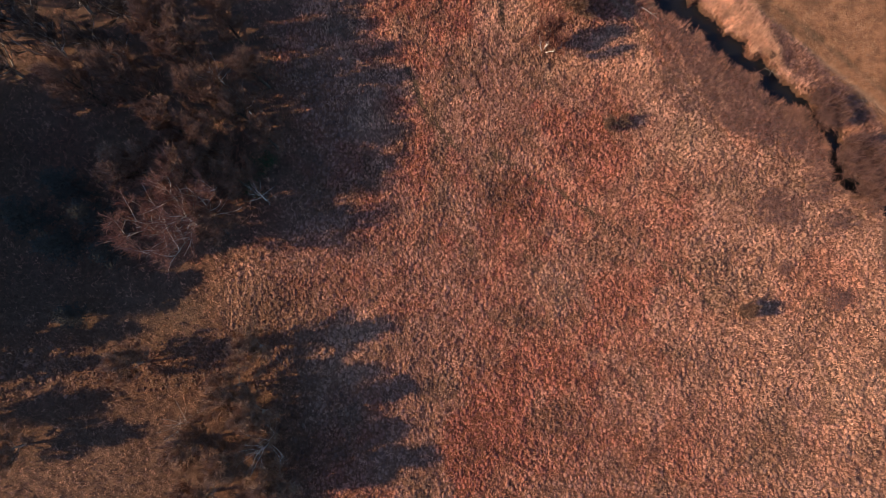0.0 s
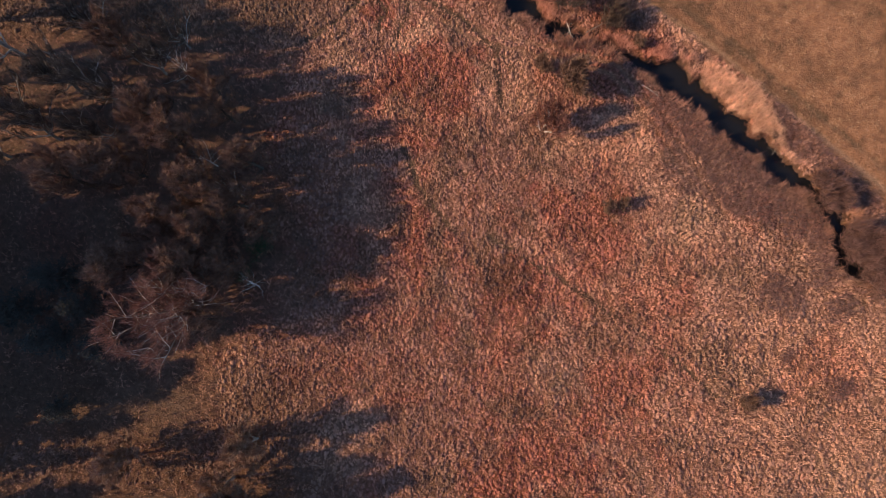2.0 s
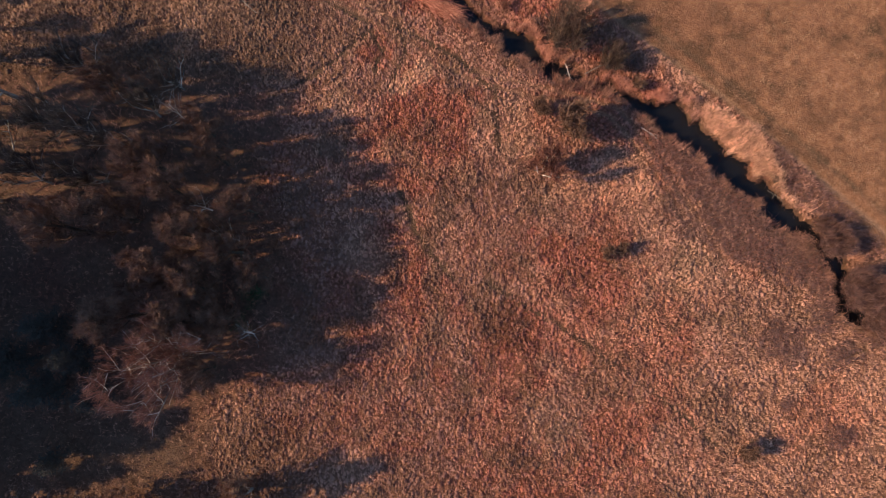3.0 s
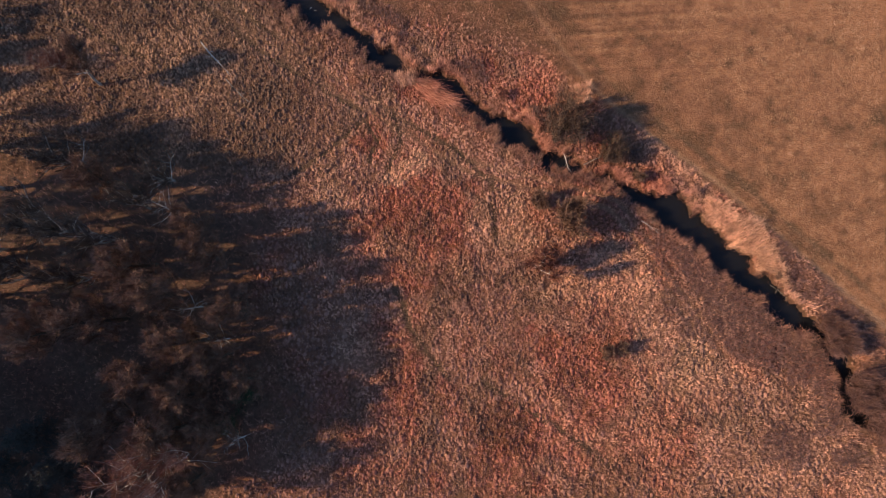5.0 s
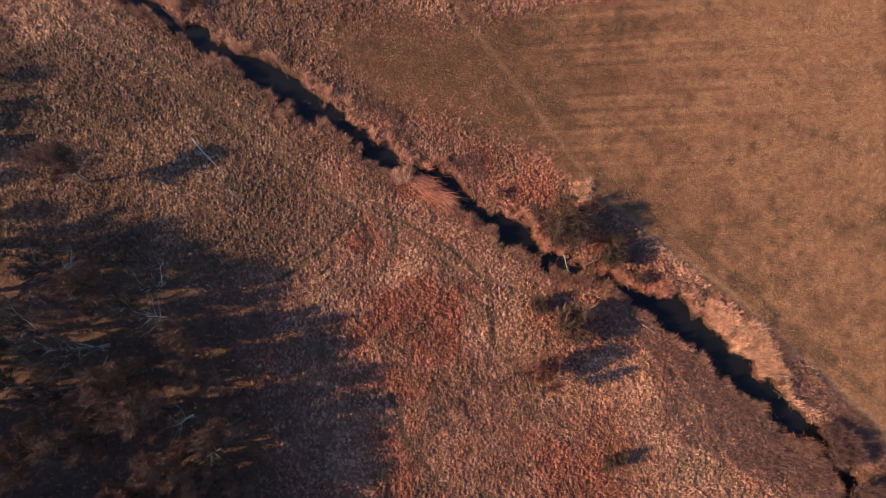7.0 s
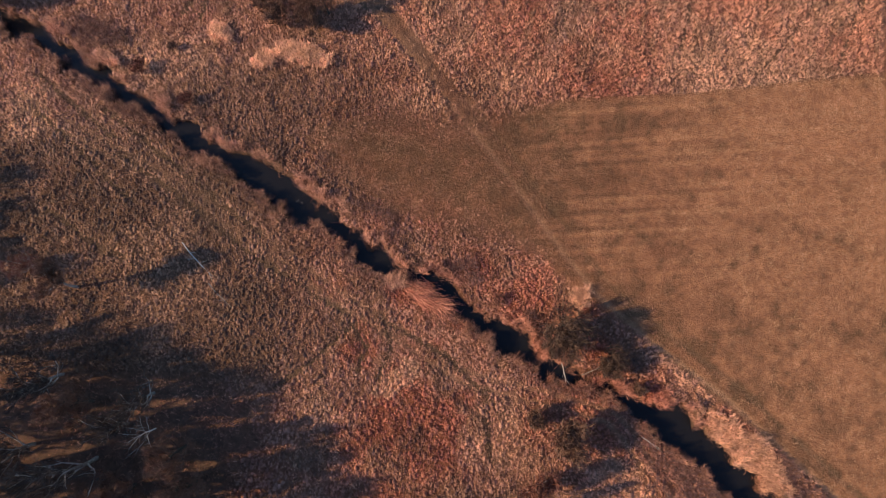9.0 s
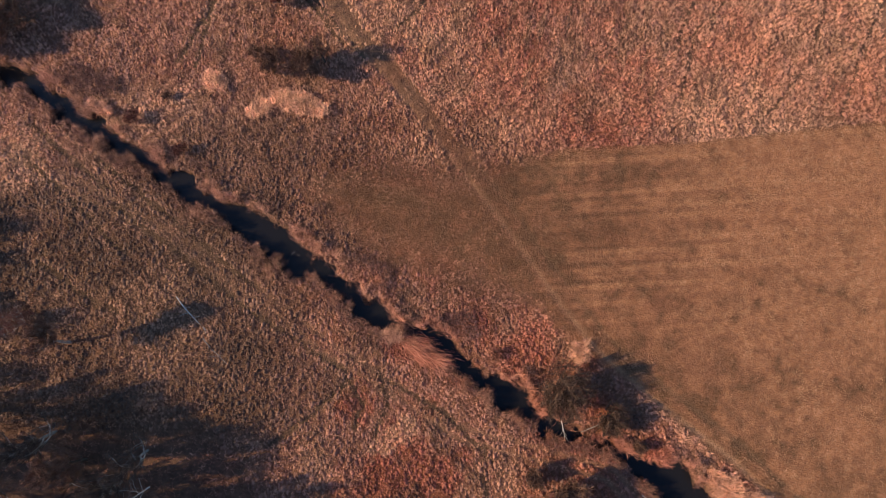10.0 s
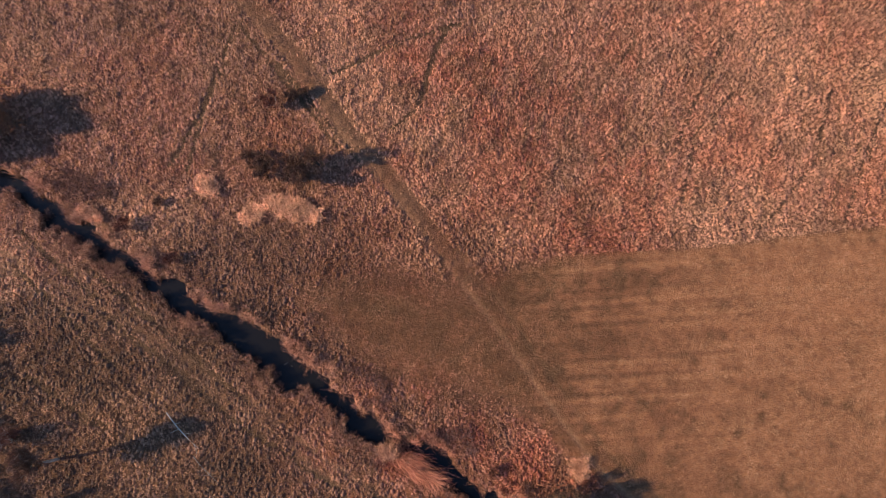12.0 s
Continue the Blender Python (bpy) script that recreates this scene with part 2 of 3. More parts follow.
def land(x, y):
    """What grows and lies at each place of the plan."""
    x, y = np.asarray(x, float), np.asarray(y, float)
    wob_x, wob_y = x + 1.9 * (patchy(x, y, 1.5, 31, 3) - 0.5), y + 1.9 * (patchy(x, y, 1.5, 37, 3) - 0.5)
    creek_d, side, half = along(CREEK, wob_x, wob_y)
    half = half * (0.84 + 0.3 * patchy(x, y, 4, 39)) + 1.2 * (patchy(x, y, 0.75, 38, 2) - 0.5)
    track_d, track_side, _ = along(TRACK, x, y)
    path_d, _, _ = along(FOOTPATH, x, y)
    edge_d, _, _ = along(MEADOW + MEADOW[:1], x, y)
    mown = inside(MEADOW, x, y)
    mown = np.where(mown, ease(0.0, 0.8 + 5.5 * ease(16, 2, x), edge_d + 0.5 * patchy(x, y, 1, 3)), 0.0)
    ruts = np.exp(-((track_d - 0.8) / 0.26) ** 2)
    worn = np.clip(ruts * np.where(track_side > 0, 0.25, 0.95) * (0.6 + 0.7 * patchy(x, y, 3.5, 7)), 0, 1) * (0.5 - 0.2 * ease(60, 66, y) + 0.4 * ease(46, 40, y))
    foot = np.exp(-((path_d - 0.55) / 0.3) ** 2) * (0.45 + 0.7 * patchy(x, y, 4, 9))
    step = 0.0 * x
    lit_edge = 0.0 * x
    for line in TRAILS:
        trail_d, _, _ = along(line, x + 0.5 * (patchy(x, y, 3, 91) - 0.5), y)
        step = np.maximum(step, np.exp(-(trail_d / (0.3 - 0.1 * ease(5, 15, x) * ease(55, 65, y))) ** 2) * (1 - 0.25 * ease(5, 15, x)) * (0.35 + 0.9 * patchy(x, y, 3, 93)))
        # sunlit edges along the trails, put into the grass colour as paleness
        lit_edge = np.maximum(lit_edge, np.exp(-((trail_d - 0.5) / 0.2) ** 2) * ease(2, -6, x))
    trail = step
    north = (side > 0) & (creek_d > half)
    big, mid = patchy(x, y, 16, 11), patchy(x, y, 5, 13)
    rust = ease(0.4, 0.7, 0.45 * big + 0.3 * mid + 0.25 * patchy(x, y, 1.8, 15))
    for cx, cy, r, st, tn in ((7.5, 10.8, 3.4, 1.4, 110), (17.5, 3, 4, 1.3, 30), (10.8, -4, 4.5, 1.5, 110), (5, -11, 5, 1.3, 60), (-4, 19.2, 2.8, 1.6, 100), (22, 13, 2.6, 1.7, 120),
                              (15.5, 17.2, 3.2, 1.5, 10), (-1, 32, 5, 1.6, 95), (-6, 40.3, 2.2, 1.3, 80), (0.2, 45, 2.4, 1.6, -20), (19.2, 69, 4, 1.6, 10), (33.5, 76, 5, 1.3, 10),
                              (8.6, 72, 4, 1.3, 100), (6, 84, 3.2, 1.3, 60), (-27, 86, 3.5, 1.3, 0), (-6, 30, 3, 1.4, 80), (37, 4, 3, 1.3, 40), (11.5, 19.6, 2.2, 1.2, 0)):
        rust = np.maximum(rust, 0.9 * soft_patch(x, y, cx, cy, r, st, tn))
    rust = rust * (1 - 0.6 * ease(-10, -22, x) * ease(36, 44, y))
    pale = 0.35 * ease(0.5, 0.8, patchy(x, y, 9, 23)) + 0.4 * ease(2, 40, x) * ease(32, 4, y) * (0.5 + 0.5 * mid) + (0.1 + 0.24 * ease(5, 40, x)) * ease(62, 70, y)
    for cx, cy, r, st, tn, much in ((-1.4, 37.4, 1.7, 1.3, 20, 0.65),
                              (-3.6, 36.2, 1.3, 1, 0, 0.65), (19, 26.6, 2.6, 1.6, -40, 0.45), (16, 25.4, 2.5, 1.8, 0, 0.42), (35, 77.2, 1.6, 1.3, 0, 0.5), (15.2, 44.6, 1.2, 1.3, 60, 0.8), (-39, 63, 3, 1.5, -60, 0.6)):
        pale = np.maximum(pale, much * soft_patch(x, y, cx, cy, r, st, tn))
    pale = np.maximum(pale, 0.5 * lit_edge * patchy(x, y, 4, 94))
    olive = 0.55 * ease(0.45, 0.75, patchy(x, y, 11, 41)) * (0.3 + 0.7 * ease(-2, -20, x) * ease(30, 40, y))
    olive = np.maximum(olive, np.maximum(0.85 * step, 0.15 * foot))
    pale = np.maximum(pale, 0.5 * foot * (1 - step))
    step = np.maximum(step, foot)
    rut = np.where(track_side > 0, np.exp(-((track_d - 0.85) / 0.3) ** 2), 0) * (0.5 + 0.5 * patchy(x, y, 3, 44))
    olive = np.maximum(olive, (0.8 + 0.15 * ease(60, 66, y)) * np.exp(-(track_d / (0.6 + 0.4 * ease(60, 66, y))) ** 4) * (0.5 + 0.5 * patchy(x, y, 4, 43)))
    olive = np.maximum(olive, rut)
    olive = np.maximum(olive, 0.95 * ease(-6, -16, x) * ease(9, 1, y) * (0.5 + 0.6 * mid))
    olive = np.maximum(olive, 0.6 * ease(0.52, 0.72, patchy(x, y, 3, 45)))
    olive = np.maximum(olive, ease(-4, -18, x) * ease(34, 39, y) * ease(66, 58, y) * (0.65 + 0.6 * mid))
    olive = np.maximum(olive, 0.7 * ease(20, 2, x) * ease(-32, -22, x) * ease(73, 66, y) * ease(50, 56, y) * (0.5 + 0.8 * mid))
    streak = ease(0.6, 0.72, patchy((x - 0.25 * y) * 1.0, (y + 0.25 * x) * 0.14, 0.62, 46, 2)) * ease(3, 12, x) * ease(64, 68, y)
    olive = np.maximum(olive, 0.7 * streak)
    # wood floor: litter and duller grass, with the trees' shade put into their colour
    wood = 0.65 * ease(-13, -20, x + 6 * (patchy(x, y, 5, 95) - 0.5)) * ease(5, 9, y) * ease(40, 34, y)
    wood = np.maximum(wood, 0.3 * ease(-9, -16, x + 6 * (patchy(x, y, 5, 95) - 0.5)) * ease(-3, -8, y))
    # this patch follows the shade of the evergreens
    wood = np.maximum(wood, 0.65 * ease(-19, -25, x) * ease(-4, 1, y) * ease(12, 8, y))
    row_at = y - 0.065 * x
    swath = (0.5 + 0.3 * np.sin(row_at * 2 * math.pi / 1.55 + 1.5 * patchy(x, y, 14, 61)) + 0.3 * np.sin(row_at * 2 * math.pi / 0.83 + 2 * patchy(x, y, 9, 62))) * ease(0.25, 0.6, patchy(x * 0.12, row_at, 1.6, 69, 2)) * ease(42, 52, y) * ease(6, 16, x)
    return dict(trail=trail, rut=rut, wood=wood, swath=swath, creek=creek_d, half=half, side=side, north=north, track=track_d, track_side=track_side, mown=mown, worn=worn, step=step,
                rust=rust, pale=pale, olive=olive)


def hummock(x, y):
    """Small tussocks of matted sedge, from 0 in the hollows to 1 on top."""
    return ease(0.34, 0.66, patchy(x, y, 0.6, 75, 2))


def height(x, y, p=None):
    """The ground's height: low marsh, firmer meadow, the creek's cut and the wheel ruts."""
    p = p or land(x, y)
    z = -0.28 + 0.2 * np.maximum(p["mown"], 0.8 * np.exp(-(p["track"] / 2) ** 4)) + 0.3 * (patchy(x, y, 7, 51) - 0.5) * (1 - 0.6 * p["mown"])
    z = z - 0.09 * np.exp(-((p["track"] - 0.8) / 0.25) ** 2)
    z = z + 0.05 * hummock(x, y) * (1 - p["mown"]) * (1 - np.clip(p["step"] + 0.8 * p["worn"], 0, 1))
    cut = 1 - ease(p["half"] - 0.25, p["half"] + 0.12, p["creek"])
    return z * (1 - cut) - 1.5 * cut


def height_at(x, y):
    return float(height(np.array([x]), np.array([y]))[0])


def mesh_of(name, verts, tris, material, values=()):
    me = bpy.data.meshes.new(name)
    me.vertices.add(len(verts))
    me.vertices.foreach_set("co", np.asarray(verts, np.float32).ravel())
    sides = len(tris[0])
    me.loops.add(len(tris) * sides)
    me.loops.foreach_set("vertex_index", np.asarray(tris, np.int32).ravel())
    me.polygons.add(len(tris))
    me.polygons.foreach_set("loop_start", np.arange(len(tris), dtype=np.int32) * sides)
    me.update(calc_edges=True)
    me.materials.append(material)
    for key, v in values:
        me.attributes.new(key, "FLOAT", "POINT").data.foreach_set("value", np.asarray(v, np.float32).ravel())
    return me


# ---- ground: one sheet to the horizon, fine where the flight passes ----
def steps(lo, hi, fine):
    inner = list(np.arange(lo, hi + fine / 2, fine))
    outer = [4, 10, 20, 40, 80, 160, 320, 640, 1200, 2200]
    return np.array([lo - d for d in reversed(outer)] + inner + [hi + d for d in outer])


gx, gy = np.meshgrid(steps(-54, 54, 0.25), steps(-26, 98, 0.25))
plan = land(gx.ravel(), gy.ravel())
gz = height(gx.ravel(), gy.ravel(), plan)
rows_n, cols_n = gx.shape
corner = (np.arange(rows_n - 1)[:, None] * cols_n + np.arange(cols_n - 1)[None]).ravel()
quads = np.stack([corner, corner + 1, corner + cols_n + 1, corner + cols_n], 1)
fx, fy = gx.ravel(), gy.ravel()
turf_pale = np.clip(-0.72 + 1.5 * patchy(fx, fy, 1.3, 63, 5) + 0.9 * plan["swath"] + 0.95 * ease(8, 42, fx) + 0.3 * ease(48, 36, fy) * ease(20, 30, fx) - 0.04 - 0.2 * ease(16, 4, fx), 0, 1)
# near-black over the creek's bed and the foot of its banks
creek_bed = 1 - ease(plan["half"] - 0.1, plan["half"] + 0.12, plan["creek"])
turf_olive = np.clip(0.9 * ease(0.2, 0.9, patchy(fx, fy, 0.9, 64, 5)) - 0.35 + 0.55 * ease(0.4, 0.75, patchy(fx * 0.4, fy, 3.2, 65, 5)) + 0.6 * ease(14, -4, fx) * patchy(fx, fy, 5, 66) + 0.2 * ease(50, 36, fy) - 0.1 + 0.8 * plan["rut"], 0, 1)
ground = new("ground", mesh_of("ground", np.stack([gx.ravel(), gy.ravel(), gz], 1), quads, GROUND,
    [("rust", plan["rust"]), ("straw", plan["pale"]), ("litter_shade", plan["wood"]), ("path", np.clip(plan["trail"] + 0.7 * plan["olive"] * (plan["mown"] < 0.5), 0, 1)), ("pale", turf_pale), ("olive", turf_olive), ("mown", plan["mown"]), ("worn", plan["worn"]), ("creek_bed", creek_bed)]))
ground.data.polygons.foreach_set("use_smooth", np.ones(len(ground.data.polygons), bool))
tagged(ground, "flat marsh and dry autumn meadow, brown and rust", "ground", kind="structure")


def creek_water():
    """A ribbon of still water along the creek's bed."""
    fine = []
    for a, b in zip(CREEK, CREEK[1:]):
        n = max(2, int(math.hypot(b[0] - a[0], b[1] - a[1]) / 1.5))
        fine += [tuple(a[k] + (b[k] - a[k]) * i / n for k in range(3)) for i in range(n)]
    verts, faces = [], []
    for i in range(1, len(fine) - 1):
        dx, dy = fine[i + 1][0] - fine[i - 1][0], fine[i + 1][1] - fine[i - 1][1]
        s = math.hypot(dx, dy)
        for k in (-1, -0.33, 0.33, 1):
            w = k * (fine[i][2] + 1.1)
            verts.append((fine[i][0] - dy / s * w, fine[i][1] + dx / s * w, -0.85))
    for i in range(len(fine) - 3):
        for k in range(3):
            faces.append((i * 4 + k, i * 4 + 4 + k, i * 4 + 5 + k, i * 4 + 1 + k))
    ob = new("water", mesh_of("water", verts, faces, WATER))
    return tagged(ob, "still black water in a narrow creek", "creek", kind="structure")


creek_water()


# ---- trees and shrubs ----
def part(name, verts, tris, material, parent, label=""):
    ob = new(name, mesh_of(name, verts, tris, material))
    ob.parent = parent
    return tagged(ob, label) if label else ob


class Wood:
    """Tapered limbs and thin twigs gathered into one mesh."""

    def __init__(self):
        self.verts, self.tris = [], []

    def limb(self, line, r0, r1, sides=5):
        base, n = len(self.verts), len(line)
        for i, p in enumerate(line):
            ahead = (line[min(i + 1, n - 1)] - line[max(i - 1, 0)]).normalized()
            u = ahead.orthogonal().normalized()
            v = ahead.cross(u)
            r = r0 + (r1 - r0) * i / (n - 1)
            for k in range(sides):
                a = 2 * math.pi * k / sides
                self.verts.append(tuple(p + (u * math.cos(a) + v * math.sin(a)) * r))
        for i in range(n - 1):
            for k in range(sides):
                a, b = base + i * sides + k, base + i * sides + (k + 1) % sides
                self.tris += [(a, b, b + sides), (a, b + sides, a + sides)]
        tip = len(self.verts)
        self.verts.append(tuple(line[-1] + (line[-1] - line[-2]).normalized() * r1))
        for k in range(sides):
            self.tris.append((base + (n - 1) * sides + k, base + (n - 1) * sides + (k + 1) % sides, tip))

    def twig(self, p, way, width):
        across = way.cross(Vector((random.uniform(-1, 1), random.uniform(-1, 1), random.uniform(-1, 1)))).normalized() * width
        i = len(self.verts)
        self.verts += [tuple(p - across), tuple(p + across), tuple(p + way)]
        self.tris.append((i, i + 1, i + 2))

    def leaf(self, p, way, width):
        across = way.cross(Vector((random.uniform(-1, 1), random.uniform(-1, 1), random.uniform(-1, 1)))).normalized() * width
        i = len(self.verts)
        self.verts += [tuple(p), tuple(p + way * 0.5 + across), tuple(p + way), tuple(p + way * 0.5 - across)]
        self.tris += [(i, i + 1, i + 2), (i, i + 2, i + 3)]


def wander(p, way, length, n, bend, lift):
    line, d = [p.copy()], way.normalized()
    for _ in range(n):
        d = (d + Vector((random.gauss(0, bend), random.gauss(0, bend), random.gauss(0, bend) + lift))).normalized()
        p = p + d * (length / n)
        line.append(p.copy())
    return line


def bare_tree(name, seed, tall, wide, limbs, bark, twigs, label, category, stems=1, twig_n=34, fork=0.25, lean=(0, 0), thick=1.0, twig_w=0.014, bough=1.0, limb_bark=None, flare=0.45, lift=0.55, rise=0.6):
    """A leafless tree or shrub: stems, forking limbs with their branches, and a haze of fine twigs."""
    random.seed(seed)
    root = tagged(new(name), label, category)
    haze = Wood()
    for s in range(stems):
        a = 2 * math.pi * (s + random.random()) / stems
        out = 0.0 if stems == 1 else flare * wide / tall * random.uniform(0.6, 1.3)
        way = Vector((lean[0] + out * math.cos(a), lean[1] + out * math.sin(a), 1))
        trunk = wander(Vector((0.12 * math.cos(a) * (stems > 1), 0.12 * math.sin(a) * (stems > 1), -0.3)), way, tall * 0.8, 7, 0.07, 0.02)
        w = Wood()
        r = 0.018 * tall * thick / math.sqrt(stems)
        w.limb(trunk, r * 1.25, r * 0.25, 7)
        part("trunk" if stems == 1 else "stem", w.verts, w.tris, bark, root)
        for k in range(limbs):
            f = fork + (1 - fork) * (k + random.random() * 0.7) / limbs
            i = min(6, int(f * 7))
            p = trunk[i].lerp(trunk[i + 1], f * 7 - i)
            b = a + 2.4 * k + random.uniform(-0.5, 0.5)
            reach = wide * (1.15 - 0.75 * f) * random.uniform(0.75, 1.1) / (1 if stems == 1 else 1.7)
            limb = wander(p, Vector((math.cos(b), math.sin(b), rise + 1.0 * f)), reach * 1.2, 6, 0.13, 0.08)
            w = Wood()
            lr = max(0.012, r * (1 - f * 0.75) * 0.42) * bough
            lr = min(lr, 0.05 if bough < 2.5 else 0.065 if bough < 3 else 0.085)
            w.limb(limb, lr, lr * 0.2, 5 if stems == 1 else 3)
            ends = [limb]
            for m in range(5 if stems == 1 else 3):
                j = 1 + m % 5
                way2 = (limb[j + 1] - limb[j]).normalized() + Vector((random.uniform(-1, 1), random.uniform(-1, 1), random.uniform(-0.2, 0.8)))
                br = wander(limb[j], way2, reach * random.uniform(0.3, 0.5), 4, 0.18, 0.08)
                w.limb(br, lr * 0.55, lr * 0.14, 3)
                ends.append(br)
            part("limb", w.verts, w.tris, limb_bark or bark, root)
            for line in ends:
                for _ in range(int(twig_n / 3)):
                    j = random.randrange(1, len(line) - 1)
                    q = line[j].lerp(line[j + 1], random.random())
                    d = (line[j + 1] - line[j]).normalized() + Vector((random.gauss(0, 0.5), random.gauss(0, 0.5), random.gauss(lift, 0.4)))
                    d = d.normalized() * random.uniform(0.35, 0.95) * min(1.0, tall / 5 + 0.25)
                    haze.twig(q, d, twig_w)
                    for _ in range(2):
                        e = (d.normalized() + Vector((random.gauss(0, 0.5), random.gauss(0, 0.5), random.gauss(0.5 * lift, 0.4)))).normalized() * d.length * 0.6
                        haze.twig(q + d * random.uniform(0.4, 0.95), e, twig_w * 0.8)
    part("crown", haze.verts, haze.tris, twigs, root, "fine leafless twigs")
    return root


def pine(name, seed, tall, wide, label, needle=(0.28, 0.026), fill=1.0):
    """A dark evergreen: straight trunk, whorls of limbs, tufts of needles."""
    random.seed(seed)
    root = tagged(new(name), label, "tree")
    w = Wood()
    trunk = wander(Vector((0, 0, -0.3)), Vector((0, 0, 1)), tall, 8, 0.02, 0.02)
    w.limb(trunk, 0.016 * tall, 0.02, 8)
    part("trunk", w.verts, w.tris, BARK_DARK, root)
    needles = Wood()
    for k in range(34):
        f = 0.22 + 0.76 * k / 33
        i = min(7, int(f * 8))
        p = trunk[i].lerp(trunk[i + 1], f * 8 - i)
        b = 2.4 * k + random.uniform(-0.3, 0.3)
        reach = wide * (1.08 - f) ** 0.7 * random.uniform(0.75, 1.1)
        limb = wander(p, Vector((math.cos(b), math.sin(b), 0.25)), reach, 5, 0.08, 0.03)
        w = Wood()
        w.limb(limb, 0.045 * (1.15 - f), 0.01, 4)
        part("limb", w.verts, w.tris, BARK_DARK, root)
        for _ in range(int((14 + 11 * reach) * fill)):
            j = random.randrange(1, 5)
            q = limb[j].lerp(limb[j + 1], random.random()) + Vector((random.gauss(0, 0.22), random.gauss(0, 0.22), random.gauss(0, 0.1)))
            for _ in range(6):
                d = Vector((random.gauss(0, 1), random.gauss(0, 1), random.gauss(0.5, 0.7))).normalized() * random.uniform(0.7, 1.3) * needle[0]
                needles.leaf(q, d, needle[1])
    part("crown", needles.verts, needles.tris, NEEDLES, root, "dark grey-green needles")
    return root


def leafy_shrub(name, seed, tall, wide, leaves, label, n=900):
    random.seed(seed)
    root = tagged(new(name), label, "shrub")
    crown = Wood()
    for k in range(7):
        a = 0.9 * k
        line = wander(Vector((0, 0, -0.2)), Vector((math.cos(a) * wide / tall, math.sin(a) * wide / tall, 1)), tall, 5, 0.15, 0.03)
        w = Wood()
        w.limb(line, 0.03, 0.006, 4)
        part("stem", w.verts, w.tris, BARK_DARK, root)
        for _ in range(n // 7):
            j = random.randrange(1, 5)
            q = line[j].lerp(line[j + 1], random.random()) + Vector((random.gauss(0, 0.2), random.gauss(0, 0.2), random.gauss(0, 0.12))) * wide
            d = Vector((random.gauss(0, 1), random.gauss(0, 1), random.gauss(0.3, 0.6))).normalized() * random.uniform(0.08, 0.2)
            crown.leaf(q, d, 0.035)
    part("crown", crown.verts, crown.tris, leaves, root)
    return root


def stand(ob, places, group=""):
    """Set the thing at the first place and copies at the others: x, y, size, turn."""
    if group:
        tagged(ob, group=group)
    made = []
    for i, (x, y, s, turn) in enumerate(places):
        m = pose(x, y, height_at(x, y), 0, 0, turn) @ Matrix.Scale(s, 4)
        if i:
            made.append(copy_thing(made[0], m))
            made[-1].matrix_basis = m
        else:
            ob.matrix_basis = m
            made.append(ob)
    return made


# the wood beside the marsh
red_tree = bare_tree("bare_tree", 3, 10.4, 8.0, 8, BARK_GREY, TWIG_RUST, "leafless tree with pale branches and dense red-brown twigs", "tree", stems=8, twig_n=95, lean=(0.03, 0.02), twig_w=0.017, bough=2.8, fork=0.1, limb_bark=BARK_PALE, flare=0.75, lift=0.45)
stand(red_tree, [(-23.7, 9.6, 1.0, 40), (-37.4, 47.6, 0.3, 10)], "trees of the wood")
grey_tree = bare_tree("bare_tree", 5, 9.0, 4.2, 14, BARK_GREY, TWIG_GREY, "leafless grey tree with a wide crown of thin branches", "tree", twig_n=120, twig_w=0.019, bough=3.2, fork=0.15, limb_bark=BARK_SILVER)
stand(grey_tree, [(-29.8, 30.0, 1.05, 0), (-35.6, 31.2, 0.95, 130), (-37.2, 26.2, 0.85, 220), (-31.8, 26.4, 0.8, 15), (-40.5, 29, 0.9, 75), (-42, 24.5, 0.9, 100), (-33.5, 37.5, 0.8, 60), (-41.5, 35, 1.2, 300), (-44, 28, 1.15, 30),
                  (-45.5, 42, 0.6, 100), (-25, 35.8, 0.7, 80), (-48, 38, 1.3, 170), (-49, 31, 1.3, 260), (-46, -9, 0.9, 20), (-48, 52, 0.6, 310), (-27.2, 33.0, 0.75, 190), (-46, 56, 0.5, 120), (-49.5, 47, 0.65, 200)], "trees of the wood")
brown_tree = bare_tree("bare_tree", 7, 10.4, 4.2, 15, BARK_DARK, TWIG_BROWN, "leafless dark tree with a brown haze of twigs", "tree", twig_n=165, lean=(-0.05, 0.05), twig_w=0.025, bough=1.3, fork=0.05)
stand(brown_tree, [(-23.6, 24.3, 0.95, 0), (-28.5, 22.5, 0.9, 140), (-20.0, 28.0, 0.7, 70), (-18.5, 19.5, 0.75, 200), (-33.5, 21.5, 0.95, 260), 
                   (-30.5, 35, 0.7, 20), 
                   (-20.8, 15.6, 0.85, 45), (-22.5, 12.6, 0.9, 10), (-18.5, 13.0, 0.7, 80), (-27.0, 13.8, 0.95, 200), (-20.6, 8.6, 0.7, 300), (-24.5, 17.5, 0.9, 330), (-17.2, 23.4, 0.75, 170), (-21.8, 31.0, 0.7, 290), (-26.2, 27.6, 0.9, 215), (-20.8, 20.6, 0.9, 130), 
                   (-16.0, 17.0, 0.65, 60), 
                   (-9.8, 73.6, 0.4, 70)], "trees of the wood")
TWIG_WILLOW = twig_material("willow_twigs", (0.34, 0.19, 0.12), (0.16, 0.09, 0.06))
willow = bare_tree("willow", 8, 7.0, 2.9, 14, BARK_GREY, TWIG_WILLOW, "dense leafless willow with brown twigs at the marsh edge", "tree", twig_n=165, twig_w=0.029, bough=1.2, fork=0.04)
